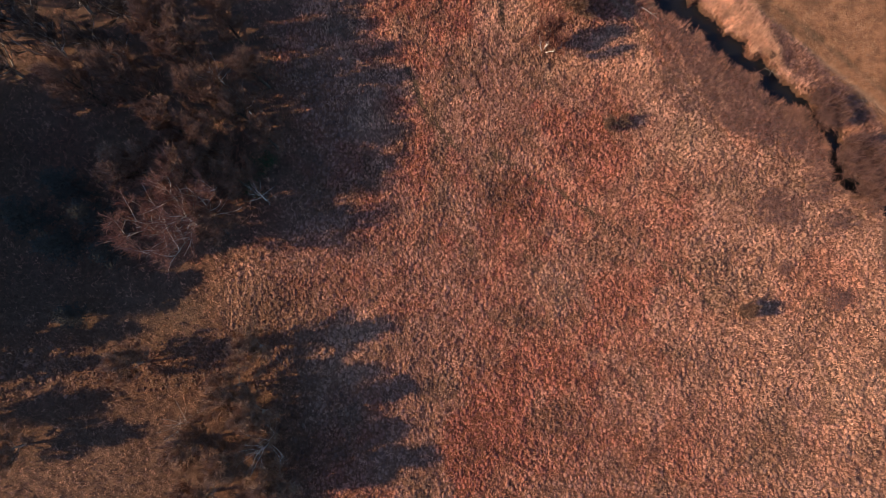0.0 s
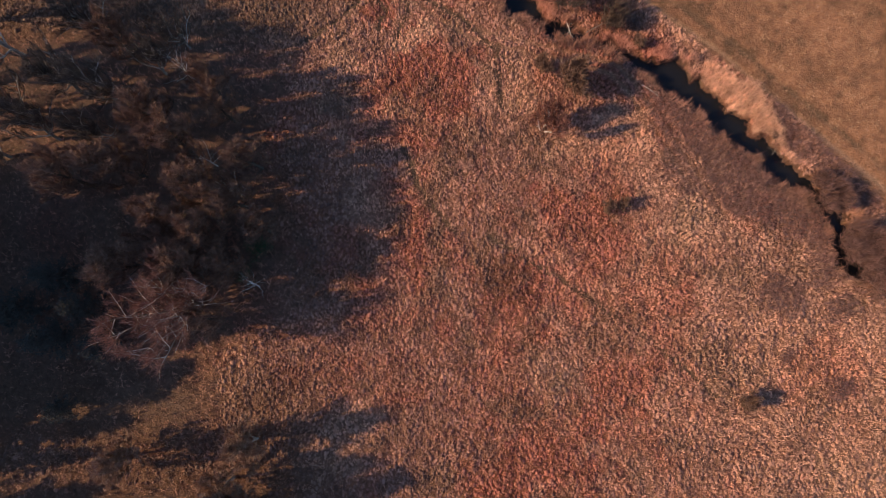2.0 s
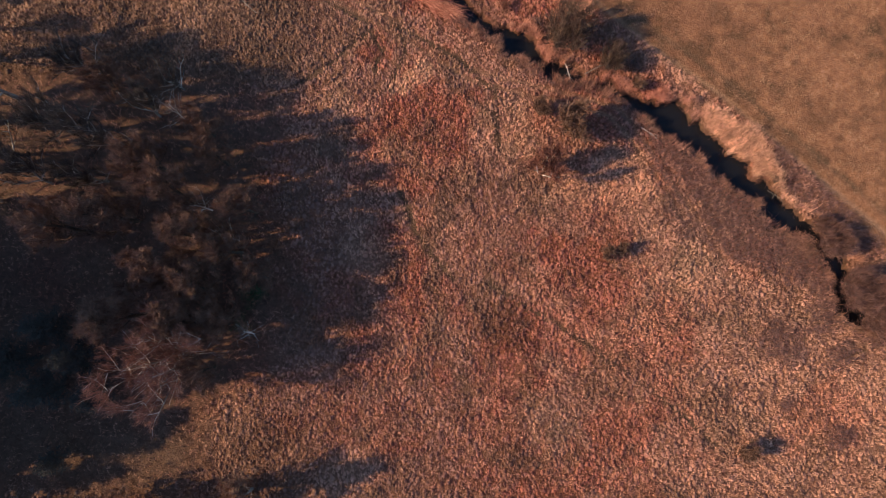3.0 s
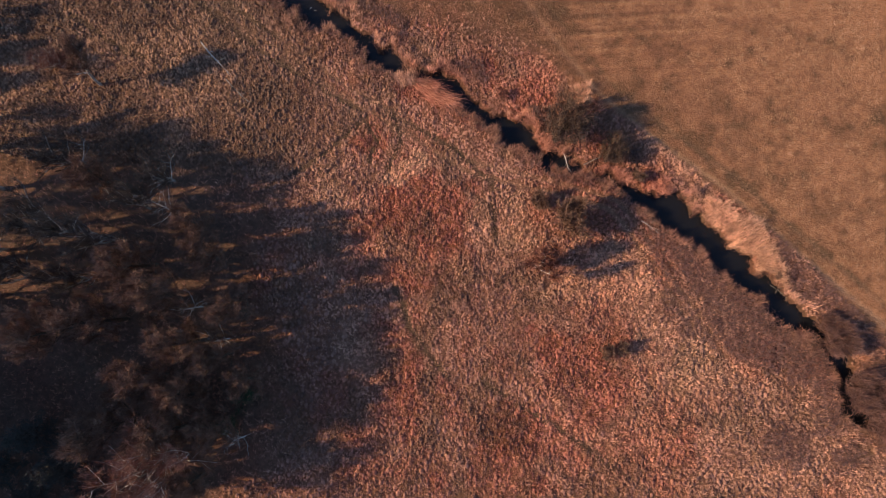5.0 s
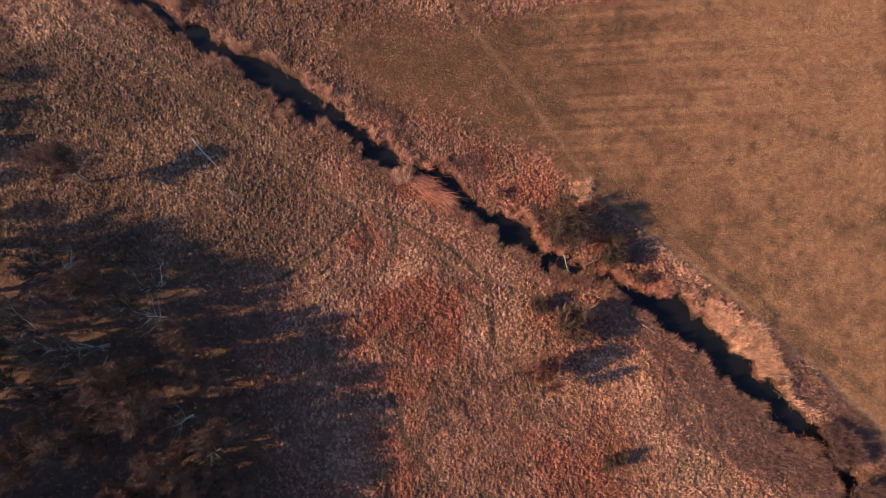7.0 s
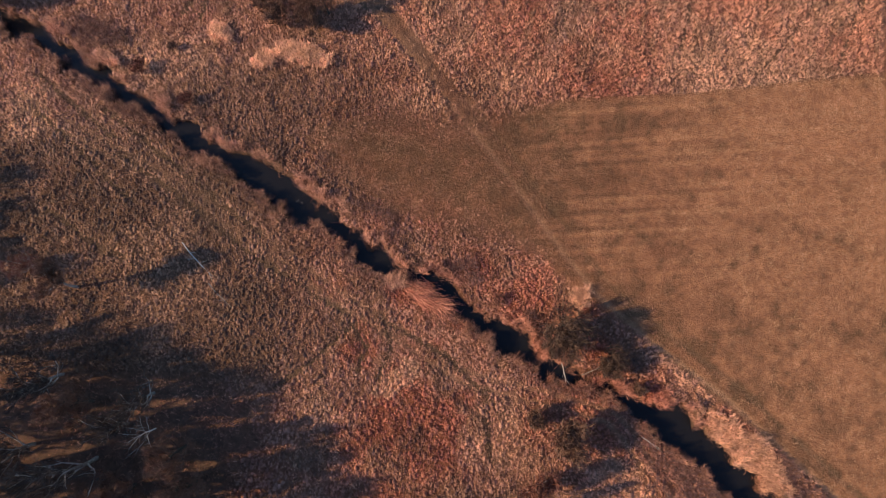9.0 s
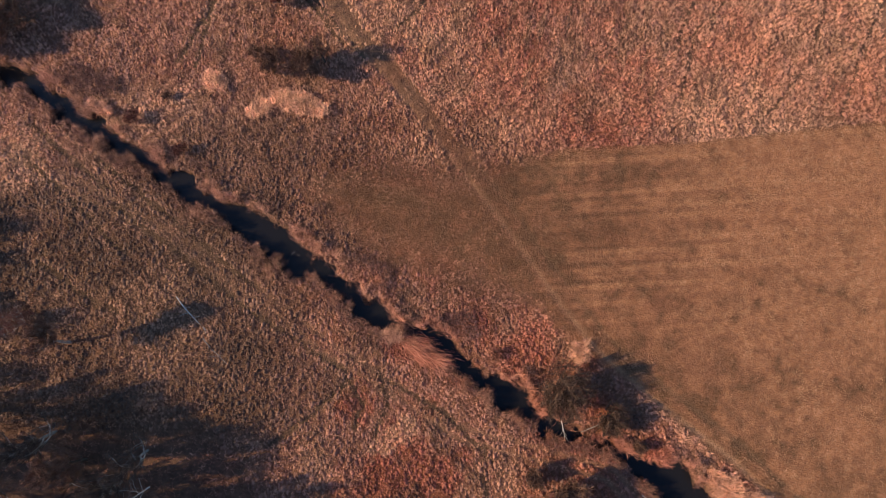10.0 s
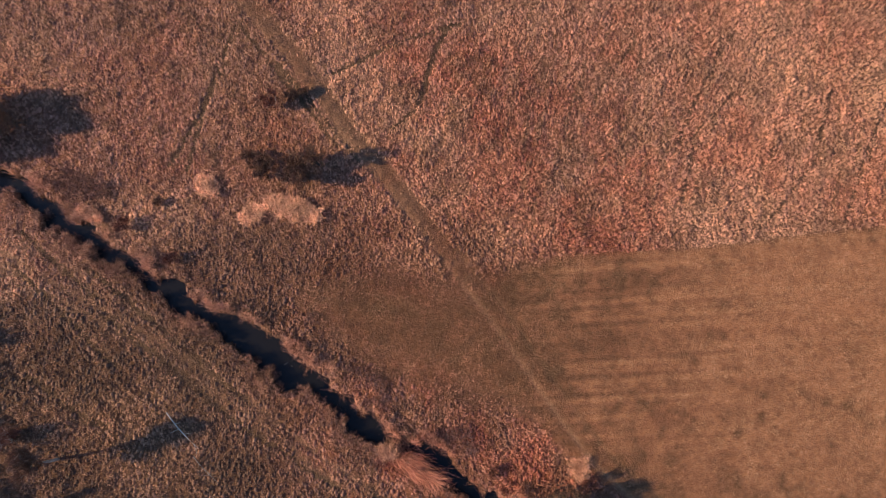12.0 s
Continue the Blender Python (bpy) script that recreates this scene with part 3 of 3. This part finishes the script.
stand(willow, [(-16.6, -2.2, 0.9, 90), (-27.7, -3.6, 0.85, 30), (-18.6, -5.6, 0.95, 250), (-21.5, -10.4, 1.0, 20), (-17.5, -11.6, 1.05, 150), (-16.0, -8.0, 1.0, 110), (-14.8, -14, 1.0, 10),
               (-20.5, -15, 1.1, 240), (-38, -11, 0.8, 190), (-42, -8, 0.8, 300)], "willows at the marsh edge")
birch = bare_tree("birch", 9, 7.2, 3.8, 12, BARK_PALE, TWIG_GREY, "bare birch with white bark and thin crown", "tree", twig_n=9, thick=0.6, bough=1.3)
stand(birch, [(-15.2, -10.4, 0.95, 0), (-24.6, 32.6, 0.8, 100), (-21.6, 23.6, 0.8, 40), (-18.9, 20.6, 0.75, 300), (-17.0, 11.8, 0.6, 170),
              (-22.4, -8.8, 0.75, 250)], "birches in the wood")
lone_birch = bare_tree("birch", 10, 7.2, 2.0, 12, BARK_GREY, TWIG_BROWN, "lone birch with bare trunk and whitish upper branches", "tree", twig_n=85, twig_w=0.026, bough=2.9, fork=0.42, limb_bark=BARK_PALE)
stand(lone_birch, [(-32.9, 45.6, 1.0, 0)])
low_pine = pine("pine", 11, 6.2, 2.4, "small dark evergreen tree with grey-green needles")
stand(low_pine, [(-34.2, 12.4, 1.0, 0), (-31.6, 9.8, 0.95, 70), (-34.4, 7.0, 1.0, 130), (-30.4, 6.4, 0.85, 200), (-37.5, 9.5, 1.1, 20), (-33.6, 0.6, 0.7, 250)], "evergreens of the wood")
tall_pine = pine("pine", 12, 15.0, 3.6, "tall dark evergreen tree with grey-green needles", (0.8, 0.17), 0.38)
stand(tall_pine, [(-53, 1.6, 0.8, 0), (-50, 3.6, 0.85, 70), (-54, 5.2, 1.0, 130), (-51, 6.8, 0.95, 200), (-55, 8.8, 1.0, 20), (-52, 10.4, 1.0, 90), (-55.5, 12.2, 1.0, 250),
                  (-52, 13.8, 1.0, 160), (-55, 15.6, 1.0, 220), (-51, 17, 0.95, 300), (-58.5, 9.5, 1.05, 50), (-58, 15, 1.05, 110), (-47, 2.5, 0.65, 190), (-46.5, 14.5, 0.75, 260),
                  (-47, 7.5, 0.65, 330), (-48, 21, 0.8, 10), (-44, 17.5, 0.65, 80), (-57, 5, 1.0, 30), (-44.5, 4.4, 0.55, 140), (-48.5, 11, 0.8, 45), (-50, 0.2, 0.92, 15), (-52, -3.2, 0.8, 95), (-48, -5.2, 0.55, 175), (-54.5, 44.5, 0.55, 80), (-55, 47.5, 0.55, 10), (-54, 50, 0.45, 200), (-53, 20.5, 0.95, 60), (-46.5, 0.4, 0.72, 200), (-46.5, 4.6, 0.95, 65), (-47.5, 9.9, 1.25, 15), (-48.0, 12.3, 1.35, 95), (-47.5, 14.6, 1.15, 130), (-48, 20.6, 0.75, 30)], "evergreens of the wood")
stand(leafy_shrub("evergreen_shrub", 13, 2.2, 1.2, LEAF_GREEN, "low green shrub among bare trees"), [(-16.9, 15.4, 1.0, 0), (-18.2, 12.9, 0.8, 60)])

# trees and shrubs along the creek
creek_tree = bare_tree("bare_tree", 17, 4.3, 5.4, 8, BARK_DARK, TWIG_DARK, "spreading leafless dark tree beside the creek", "tree", stems=9, twig_n=34, lean=(0.4, -0.12), thick=1.5, bough=2.8, twig_w=0.022, flare=0.7)
stand(creek_tree, [(12.5, 41.4, 1.0, 0)])
# added copy, no second tree: stands for the first one's leaning limbs and shadow
stand(copy_thing(creek_tree, pose(17.4, 38.8, 0)), [(17.2, 38.8, 0.6, 0)])
snag = bare_tree("dead_sapling", 19, 4.6, 3.4, 5, BARK_PALE, TWIG_RED, "small leafless tree with whitish forked branches and reddish twigs", "tree", stems=4, twig_n=60, twig_w=0.03, bough=2.8, thick=1.0, lean=(0.1, 0.05), fork=0.3, flare=0.45)
stand(snag, [(10.4, 27.3, 1.0, 0), (-14.4, 79.8, 0.5, 120)])
bush = bare_tree("bush", 23, 2.6, 2.1, 6, BARK_DARK, TWIG_BROWN, "leafless bush with a dense haze of brown twigs", "shrub", stems=6, twig_n=75, twig_w=0.027)
stand(bush, [(13.2, 31.9, 1.4, 0), (10.4, 33.6, 0.75, 30), (28.5, 1.1, 0.72, 100), (-40.5, 77.5, 1.5, 45), (-44, 75, 1.6, 145), (-43.5, 79, 1.5, 245), 
             (-5.2, 49.6, 0.35, 20), (20.2, 36.2, 0.5, 70), (33.2, 26.6, 0.3, 170)], "bushes beside the creek")
purple_bush = bare_tree("bush", 25, 2.8, 2.4, 7, BARK_GREY, TWIG_PURPLE, "dense purplish brown leafless bush over the creek", "shrub", stems=7, twig_n=90, twig_w=0.013)
stand(purple_bush, [(38.5, 20.4, 1.15, 20), (40.4, 15.8, 1.5, 60), (42.0, 13.2, 1.5, 190), (37.4, 22.0, 0.7, 270)], "bushes over the creek")
dark_bush = bare_tree("bush", 24, 2.4, 2.0, 6, BARK_DARK, TWIG_BROWN, "dense dark leafless bush in the marsh grass", "shrub", stems=6, twig_n=50, twig_w=0.02)
stand(dark_bush, [(-14.9, 72.9, 1.05, 40), (-11.4, 72.6, 1.3, 80), (-16.5, 74.4, 0.6, 150), (-12.6, 80.5, 0.6, 330), (-11.4, 80.9, 0.45, 20), (16.5, 19.3, 0.6, 20), (17.9, 19.8, 0.55, 200),
                  (-25.3, 69.7, 0.35, 10)], "dark bushes in the marsh")
red_bush = bare_tree("bush", 29, 1.6, 1.9, 5, BARK_DARK, TWIG_RED, "low leafless bush with purplish red twigs", "shrub", stems=5, twig_n=26, twig_w=0.017)
stand(red_bush, [(11.2, 27.8, 1.0, 0), (1.2, 47.6, 0.5, 99), (7.0, 44.6, 0.6, 280), (17.0, 38.6, 0.8, 250), (-36.9, 47.8, 0.9, 40), (-28.3, 67.4, 0.9, 70), (-23.5, 64.3, 0.85, 220)], "low bushes on the bank")


def fallen_branch(name, a, b, r, material, label, seed):
    """A dead branch lying on the grass, with short broken side branches."""
    random.seed(seed)
    w = Wood()
    p, q = Vector(a), Vector(b)
    line = wander(p, q - p, (q - p).length, 7, 0.05, 0.0)
    w.limb(line, r, r * 0.35, 7)
    for k in range(5):
        j = 2 + k % 5
        way = (q - p).normalized() + Vector((random.uniform(-1, 1), random.uniform(-1, 1), random.uniform(0, 0.5)))
        w.limb(wander(line[j], way, random.uniform(0.4, 1.0), 3, 0.15, 0), r * 0.4, r * 0.12, 4)
    return tagged(new(name, mesh_of(name, w.verts, w.tris, material)), label, "branch")


fallen_branch("fallen_log", (-23.0, 49.9, 0.34), (-20.4, 46.2, 0.3), 0.065, BARK_SILVER, "grey fallen trunk lying in the grass", 31)
fallen_branch("fallen_branch", (-20.3, 46.0, 0.3), (-18.3, 43.4, 0.26), 0.05, BARK_GREY, "grey dead branch lying in the grass", 32)
fallen_branch("driftwood", (13.1, 38.9, -0.5), (13.8, 37.0, 0.2), 0.05, BARK_PALE, "bleached branch lying across the creek", 33)
fallen_branch("driftwood", (15.0, 37.5, -0.1), (17.3, 38.4, 0.35), 0.045, BARK_GREY, "grey leaning branch beside the creek", 34)
fallen_branch("driftwood", (32.9, 25.7, -0.7), (34.4, 24.8, -0.4), 0.025, BARK_GREY, "bleached driftwood caught in the creek", 35)
fallen_branch("driftwood", (33.3, 24.9, -0.7), (34.0, 25.9, -0.4), 0.02, BARK_GREY, "bleached driftwood caught in the creek", 36)
fallen_branch("driftwood", (-13.4, 53.9, -0.95), (-11.6, 54.2, -0.8), 0.05, BARK_PALE, "bleached branch floating in the creek", 37)
fallen_branch("driftwood", (20.4, 31.9, 0.0), (22.0, 31.0, 0.1), 0.05, BARK_PALE, "bleached branch on the creek bank", 38)


# ---- grass: countless tufts, denser and finer by the stand ----
def tufts(name, x, y, blades, tall, reach, width, label, values, droop=0.55, seed=1, lean=None, spread=1.15, material=None, sizes=None, rise=0.0, loose=None):
    """Tufts of bent, pointed blades at the given places, joined into one mesh."""
    rng = np.random.default_rng(seed)
    n = len(x)
    z = height(x, y)
    size = 0.7 + 0.65 * rng.random(n)
    size = size if sizes is None else size * sizes
    tone = 1 + 0.55 * (rng.random(n) - 0.5) + 1.1 * (patchy(x, y, 0.42, 79, 2) - 0.5) + 0.5 * (patchy(x, y, 1.6, 80, 2) - 0.5)
    flow = 1.15 + 2.2 * (patchy(x, y, 5, 71, 3) - 0.5) if lean is None else np.full(n, radians(lean))
    a = flow[:, None] + rng.normal(0, spread, (n, blades))
    out = reach * size[:, None] * (0.35 + 0.75 * rng.random((n, blades)))
    up = tall * size[:, None] * (0.45 + 0.75 * rng.random((n, blades)))
    ca, sa = np.cos(a), np.sin(a)
    w = width * (0.6 + 0.8 * rng.random((n, blades)))
    loose = 0.2 * reach if loose is None else loose
    rx = x[:, None] + loose * rng.normal(0, 1, (n, blades))
    ry = y[:, None] + loose * rng.normal(0, 1, (n, blades))
    rz = np.broadcast_to(z[:, None] - 0.03, rx.shape)
    twist = rng.normal(0, 0.6, (n, blades))
    lift = np.broadcast_to(np.asarray(rise, float).reshape(-1, 1), rx.shape) if np.ndim(rise) else 0.0 * rx + rise
    v = np.empty((n, blades, 4, 3), np.float32)
    v[:, :, 0] = np.stack([rx, ry, rz], -1)
    mx, my, mz = rx + ca * out * 0.45, ry + sa * out * 0.45, rz + up + lift
    v[:, :, 1] = np.stack([mx - sa * w, my + ca * w, mz + twist * w], -1)
    v[:, :, 2] = np.stack([mx + sa * w, my - ca * w, mz - twist * w], -1)
    v[:, :, 3] = np.stack([rx + ca * out, ry + sa * out, rz + lift * 0.9 + up * (droop + 0.5 * rng.random((n, blades)))], -1)
    i = np.arange(n * blades, dtype=np.int32)[:, None] * 4
    tris = np.concatenate([i + [[0, 2, 1]], i + [[1, 2, 3]]], 1).reshape(-1, 3)
    me = mesh_of(name, v.reshape(-1, 3), tris, material or GRASS, [(k, np.repeat(np.asarray(q, np.float32), blades * 4)) for k, q in [*values, ("tone", tone)]])
    return tagged(new(name, me), label, "grass", kind="stuff")


def scatter(spacing, seed):
    rng = np.random.default_rng(seed)
    x, y = np.meshgrid(np.arange(-50, 52, spacing), np.arange(-20, 96, spacing))
    x = x.ravel() + rng.uniform(-0.48, 0.48, x.size) * spacing
    y = y.ravel() + rng.uniform(-0.48, 0.48, y.size) * spacing
    seen = (np.abs(x) < 42 + 0.07 * y) & (y > -18)
    return x[seen], y[seen], rng


def stand_values(p, pick, jitter):
    return [(k, np.clip(p[k][pick] + jitter * (k != "pale") * 0.5, 0, 1)) for k in ("rust", "olive", "pale")]


x, y, rng = scatter(0.28, 101)
p = land(x, y)
north_track = ease(58, 64, y) * 0.97 * np.exp(-(p["track"] / 0.95) ** 4)
keep = (rng.random(len(x)) > 0.92 * north_track) & (rng.random(len(x)) > p["wood"])
keep &= (p["mown"] * (1 - 0.5 * ease(15, 0, x)) < 0.1 + 0.75 * rng.random(len(x))) & (p["creek"] > p["half"] + 0.02) & (rng.random(len(x)) > 0.85 * np.clip(p["worn"] * 1.5, 0, 1)) & (rng.random(len(x)) > 0.8 * p["step"])
hump = hummock(x, y)
# hummock tops coloured paler than hollows, light contrast painted on the relief
marsh = dict(p, olive=np.maximum(p["olive"], 0.6 * p["wood"]), pale=np.clip(p["pale"] * (1 - p["wood"]) + (0.24 - 0.1 * ease(4, 18, x)) * (hump - 0.4), 0, 1))
tufts("marsh_grass", x[keep], y[keep], 6, 0.16, 0.28, 0.018, "dry matted marsh grass and sedge, straw to rust coloured",
      stand_values(marsh, keep, rng.normal(0, 0.22, keep.sum())), seed=102, sizes=(0.6 + 0.6 * patchy(x[keep], y[keep], 0.8, 73, 2)) * (1 - 0.6 * p["mown"][keep]),
      spread=0.75, loose=0.07, rise=0.26 * hump[keep] * (1 - 0.75 * p["mown"][keep]) * (1 - 0.9 * np.clip(p["step"][keep], 0, 1)) * (0.6 + 0.8 * patchy(x[keep], y[keep], 6, 77)))


def tussocks(name, spacing, label, seed):
    """Low rounded mounds of matted sedge, packed close over the marsh, joined into one mesh."""
    x, y, rng = scatter(spacing, seed)
    p = land(x, y)
    keep = (p["wood"] < 0.3 * rng.random(len(x))) & (p["mown"] < 0.35 * rng.random(len(x))) & (p["creek"] > p["half"] + 0.15)
    keep &= (p["step"] < 0.3 + 0.4 * rng.random(len(x))) & (p["worn"] < 0.25) & (ease(58, 64, y) * np.exp(-(p["track"] / 0.95) ** 4) < 0.4) & (rng.random(len(x)) > 0.25)
    x, y, p = x[keep], y[keep], {k: v[keep] for k, v in p.items()}
    n, sides = len(x), 5
    z = height(x, y, p)
    r = spacing * (0.36 + 0.4 * rng.random(n) ** 2)
    tall = r * (0.45 + 0.5 * rng.random(n)) * (0.5 + 0.8 * patchy(x, y, 5, 78, 2)) * (1 - 0.3 * ease(62, 70, y))
    a = rng.uniform(0, 6.28, n)[:, None] + np.arange(sides) * 2 * math.pi / sides
    v = np.empty((n, 2 * sides + 1, 3), np.float32)
    for ring, (out, up) in enumerate(((1.0, -0.3), (0.72, 0.68))):
        rr = r[:, None] * out * rng.uniform(0.65, 1.35, (n, sides))
        v[:, ring * sides:(ring + 1) * sides] = np.stack([x[:, None] + 0.9 * rr * np.cos(a), y[:, None] + 1.15 * rr * np.sin(a), (z + tall * up)[:, None] * np.ones(sides)], -1)
    v[:, -1] = np.stack([x + 0.2 * r * rng.normal(0, 1, n), y + 0.2 * r * rng.normal(0, 1, n), z + tall], -1)
    k = np.arange(sides)
    nxt = (k + 1) % sides
    one = np.concatenate([np.stack([k, nxt, nxt + sides], 1), np.stack([k, nxt + sides, k + sides], 1), np.stack([k + sides, nxt + sides, 0 * k + 2 * sides], 1)])
    tris = (np.arange(n)[:, None, None] * (2 * sides + 1) + one[None]).reshape(-1, 3)
    tone = 0.74 + 0.3 * (rng.random(n) - 0.5) + 0.5 * (patchy(x, y, 1.6, 80, 2) - 0.5)
    jitter = rng.normal(0, 0.1, n)
    me = mesh_of(name, v.reshape(-1, 3), tris, TUSSOCK, [(q, np.repeat(np.clip(w, 0, 9), 2 * sides + 1)) for q, w in
                 (("rust", p["rust"] + jitter), ("olive", p["olive"] + jitter), ("pale", p["pale"]), ("tone", tone))])
    me.polygons.foreach_set("use_smooth", np.ones(len(me.polygons), bool))
    return tagged(new(name, me), label, "grass", kind="stuff")


tussocks("sedge_tussocks", 0.36, "close-packed mounds of matted dry sedge, straw to rust", 109)

x, y, rng = scatter(0.22, 103)
p = land(x, y)
keep = (p["mown"] >= 0.25) & (rng.random(len(x)) > np.clip(p["worn"] * 1.3, 0, 0.85)) & (p["creek"] > p["half"] + 0.3)
tufts("meadow_grass", x[keep], y[keep], 5, 0.06, 0.17, 0.013, "short mown meadow grass, dry brown with olive patches",
      stand_values(dict(p, olive=np.clip(0.9 * ease(0.2, 0.9, patchy(x, y, 0.9, 64, 5)) - 0.35 + 0.6 * ease(0.45, 0.7, patchy(x * 0.4, y, 2.4, 67, 4)) + 0.45 * ease(0.45, 0.7, patchy(x, y, 0.9, 99, 3)) + 0.35 * ease(22, 6, x) + 0.08 * ease(50, 38, y) + 0.8 * p["rut"], 0, 1), pale=np.clip(0.4 * ease(0.4, 0.7, patchy(x, y, 1.2, 68)) - 0.1 + 0.4 * ease(14, 40, x) + 0.5 * p["swath"], 0, 1), rust=(0.45 + p["rust"] * 0.5) * (0.4 + 0.6 * ease(36, 52, y))), keep, rng.normal(0.05, 0.5, keep.sum())), seed=104, material=MEADOW_GRASS, loose=0.14, rise=0.035 * ease(0.36, 0.64, patchy(x[keep], y[keep], 0.7, 76, 2)))

x, y, rng = scatter(0.25, 105)
p = land(x, y)
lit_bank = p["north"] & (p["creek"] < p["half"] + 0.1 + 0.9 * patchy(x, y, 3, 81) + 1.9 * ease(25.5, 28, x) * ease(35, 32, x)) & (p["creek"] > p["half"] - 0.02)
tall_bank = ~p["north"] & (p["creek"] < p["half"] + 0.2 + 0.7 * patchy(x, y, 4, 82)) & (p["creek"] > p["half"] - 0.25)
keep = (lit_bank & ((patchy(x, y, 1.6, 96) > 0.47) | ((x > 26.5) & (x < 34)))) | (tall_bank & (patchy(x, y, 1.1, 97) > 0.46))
# the north bank's sunlit look is put into the reeds' colour, south bank duller
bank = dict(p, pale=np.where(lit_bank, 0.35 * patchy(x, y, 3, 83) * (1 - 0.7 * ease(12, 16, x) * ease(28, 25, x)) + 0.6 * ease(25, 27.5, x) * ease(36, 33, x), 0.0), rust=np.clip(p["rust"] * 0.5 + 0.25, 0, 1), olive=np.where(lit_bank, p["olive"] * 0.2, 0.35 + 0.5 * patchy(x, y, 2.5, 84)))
tufts("bank_reeds", x[keep], y[keep], 18, 0.7, 0.6, 0.012, "tall pale reeds and dry grass along the creek banks, sunlit north side painted paler",
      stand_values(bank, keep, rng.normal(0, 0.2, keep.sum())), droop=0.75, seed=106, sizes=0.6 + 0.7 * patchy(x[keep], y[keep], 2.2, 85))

x, y, rng = scatter(0.27, 107)
p = land(x, y)
wide = 0.6 + (4.6 * ease(17, 23, x) + 3.0 * patchy(x, y, 5, 87) * ease(16, 24, x)) * ease(12, 21, y) + 1.3 * patchy(x, y, 4, 88)
keep = ~p["north"] & (p["creek"] > p["half"] + 0.1) & (p["creek"] < p["half"] + wide) & (x > -44) & (rng.random(len(x)) < (1.3 * ease(0.25, 0.6, patchy(x, y, 2.5, 90)) + ease(19, 23, x)) * np.clip(1.15 - (p["creek"] - p["half"]) / wide, 0, 1))
keep |= p["north"] & (p["creek"] > p["half"] + 1.2) & (p["creek"] < p["half"] + 1.2 + 2.6 * ease(0.52, 0.72, patchy(x, y, 3.5, 89))) & (p["mown"] < 0.3) & (x < 22)
keep |= p["north"] & (p["creek"] > p["half"] + 0.6) & (p["creek"] < p["half"] + 3.2) & (x > 33) & (p["mown"] < 0.4) & (rng.random(len(x)) < 0.6)
for cx, cy, r in ((32.2, 10.8, 2.2), (38.2, 9.6, 1.8), (37.2, 2.2, 1.4), (32.8, 5.2, 0.8), (36.5, 13.0, 1.6)):
    keep |= 0.9 * soft_patch(x, y, cx, cy, r) > rng.random(len(x))
keep &= p["step"] < 0.35
tufts("bramble_thicket", x[keep], y[keep], 18, 0.5, 0.42, 0.007, "purplish brown bramble stems and weeds along the creek",
      [], droop=0.8, seed=108, lean=25, spread=1.4, material=TWIG_PURPLE)


# ---- single stands of taller grass ----
def grass_clump(name, cx, cy, rx, ry, turn, n, tall, reach, lean, spread, rust, pale, label, seed, blade=0.013):
    """An oval clump of long bent blades."""
    rng = np.random.default_rng(seed)
    a, r = rng.uniform(0, 2 * math.pi, n), np.sqrt(rng.random(n)) * (0.75 + 0.4 * rng.random(n))
    u, v = rx * r * np.cos(a), ry * r * np.sin(a)
    c, s = math.cos(radians(turn)), math.sin(radians(turn))
    x, y = cx + u * c - v * s, cy + u * s + v * c
    ob = tufts(name, x, y, 14, tall, reach, blade, label, [("rust", np.clip(rust + rng.normal(0, 0.1, n), 0, 1)), ("olive", np.zeros(n)),
               ("pale", np.clip(pale + rng.normal(0, 0.12, n), 0, 1))], droop=0.7, seed=seed, lean=lean, spread=spread)
    del ob["kind"]
    return ob


grass_clump("grass_clump", -12.2, 69.1, 2.9, 1.1, -14, 420, 0.6, 0.5, 60, 1.6, 0.35, 0.8, "large clump of pale golden dry grass", 201, 0.02)
grass_clump("grass_clump", -16.2, 68.6, 1.2, 1.0, 10, 120, 0.5, 0.5, 60, 1.6, 0.3, 0.75, "clump of pale tan dry grass", 202, 0.02)
grass_clump("grass_clump", -20.7, 71.4, 1.3, 0.9, -30, 150, 0.6, 0.5, 60, 1.6, 0.35, 0.8, "round clump of pale golden dry grass", 203, 0.02)
grass_clump("grass_clump", 15.0, 44.9, 1.1, 0.8, 60, 80, 0.5, 0.5, 60, 1.6, 0.1, 0.55, "clump of pale dry grass beside the track", 204)
grass_clump("lodged_reeds", 0.3, 45.0, 2.4, 1.0, -22, 150, 0.55, 1.4, -28, 0.3, 0.85, 0.12, "reddish reeds beaten flat towards the creek", 205)
grass_clump("lodged_reeds", -2.6, 46.3, 0.9, 0.9, 0, 60, 0.5, 0.8, 100, 0.6, 0.2, 0.45, "pale reeds bent over beside the creek", 206)
grass_clump("grass_clump", 2.7, 23.8, 0.7, 0.5, 0, 40, 0.4, 0.4, 60, 1.6, 0.0, 0.0, "dark tussock of sedge in the marsh", 207)
grass_clump("grass_clump", -31.8, 68.5, 1.4, 0.6, -25, 90, 0.65, 0.5, 60, 1.6, 0.3, 0.55, "clump of orange dry grass on the creek bank", 208)
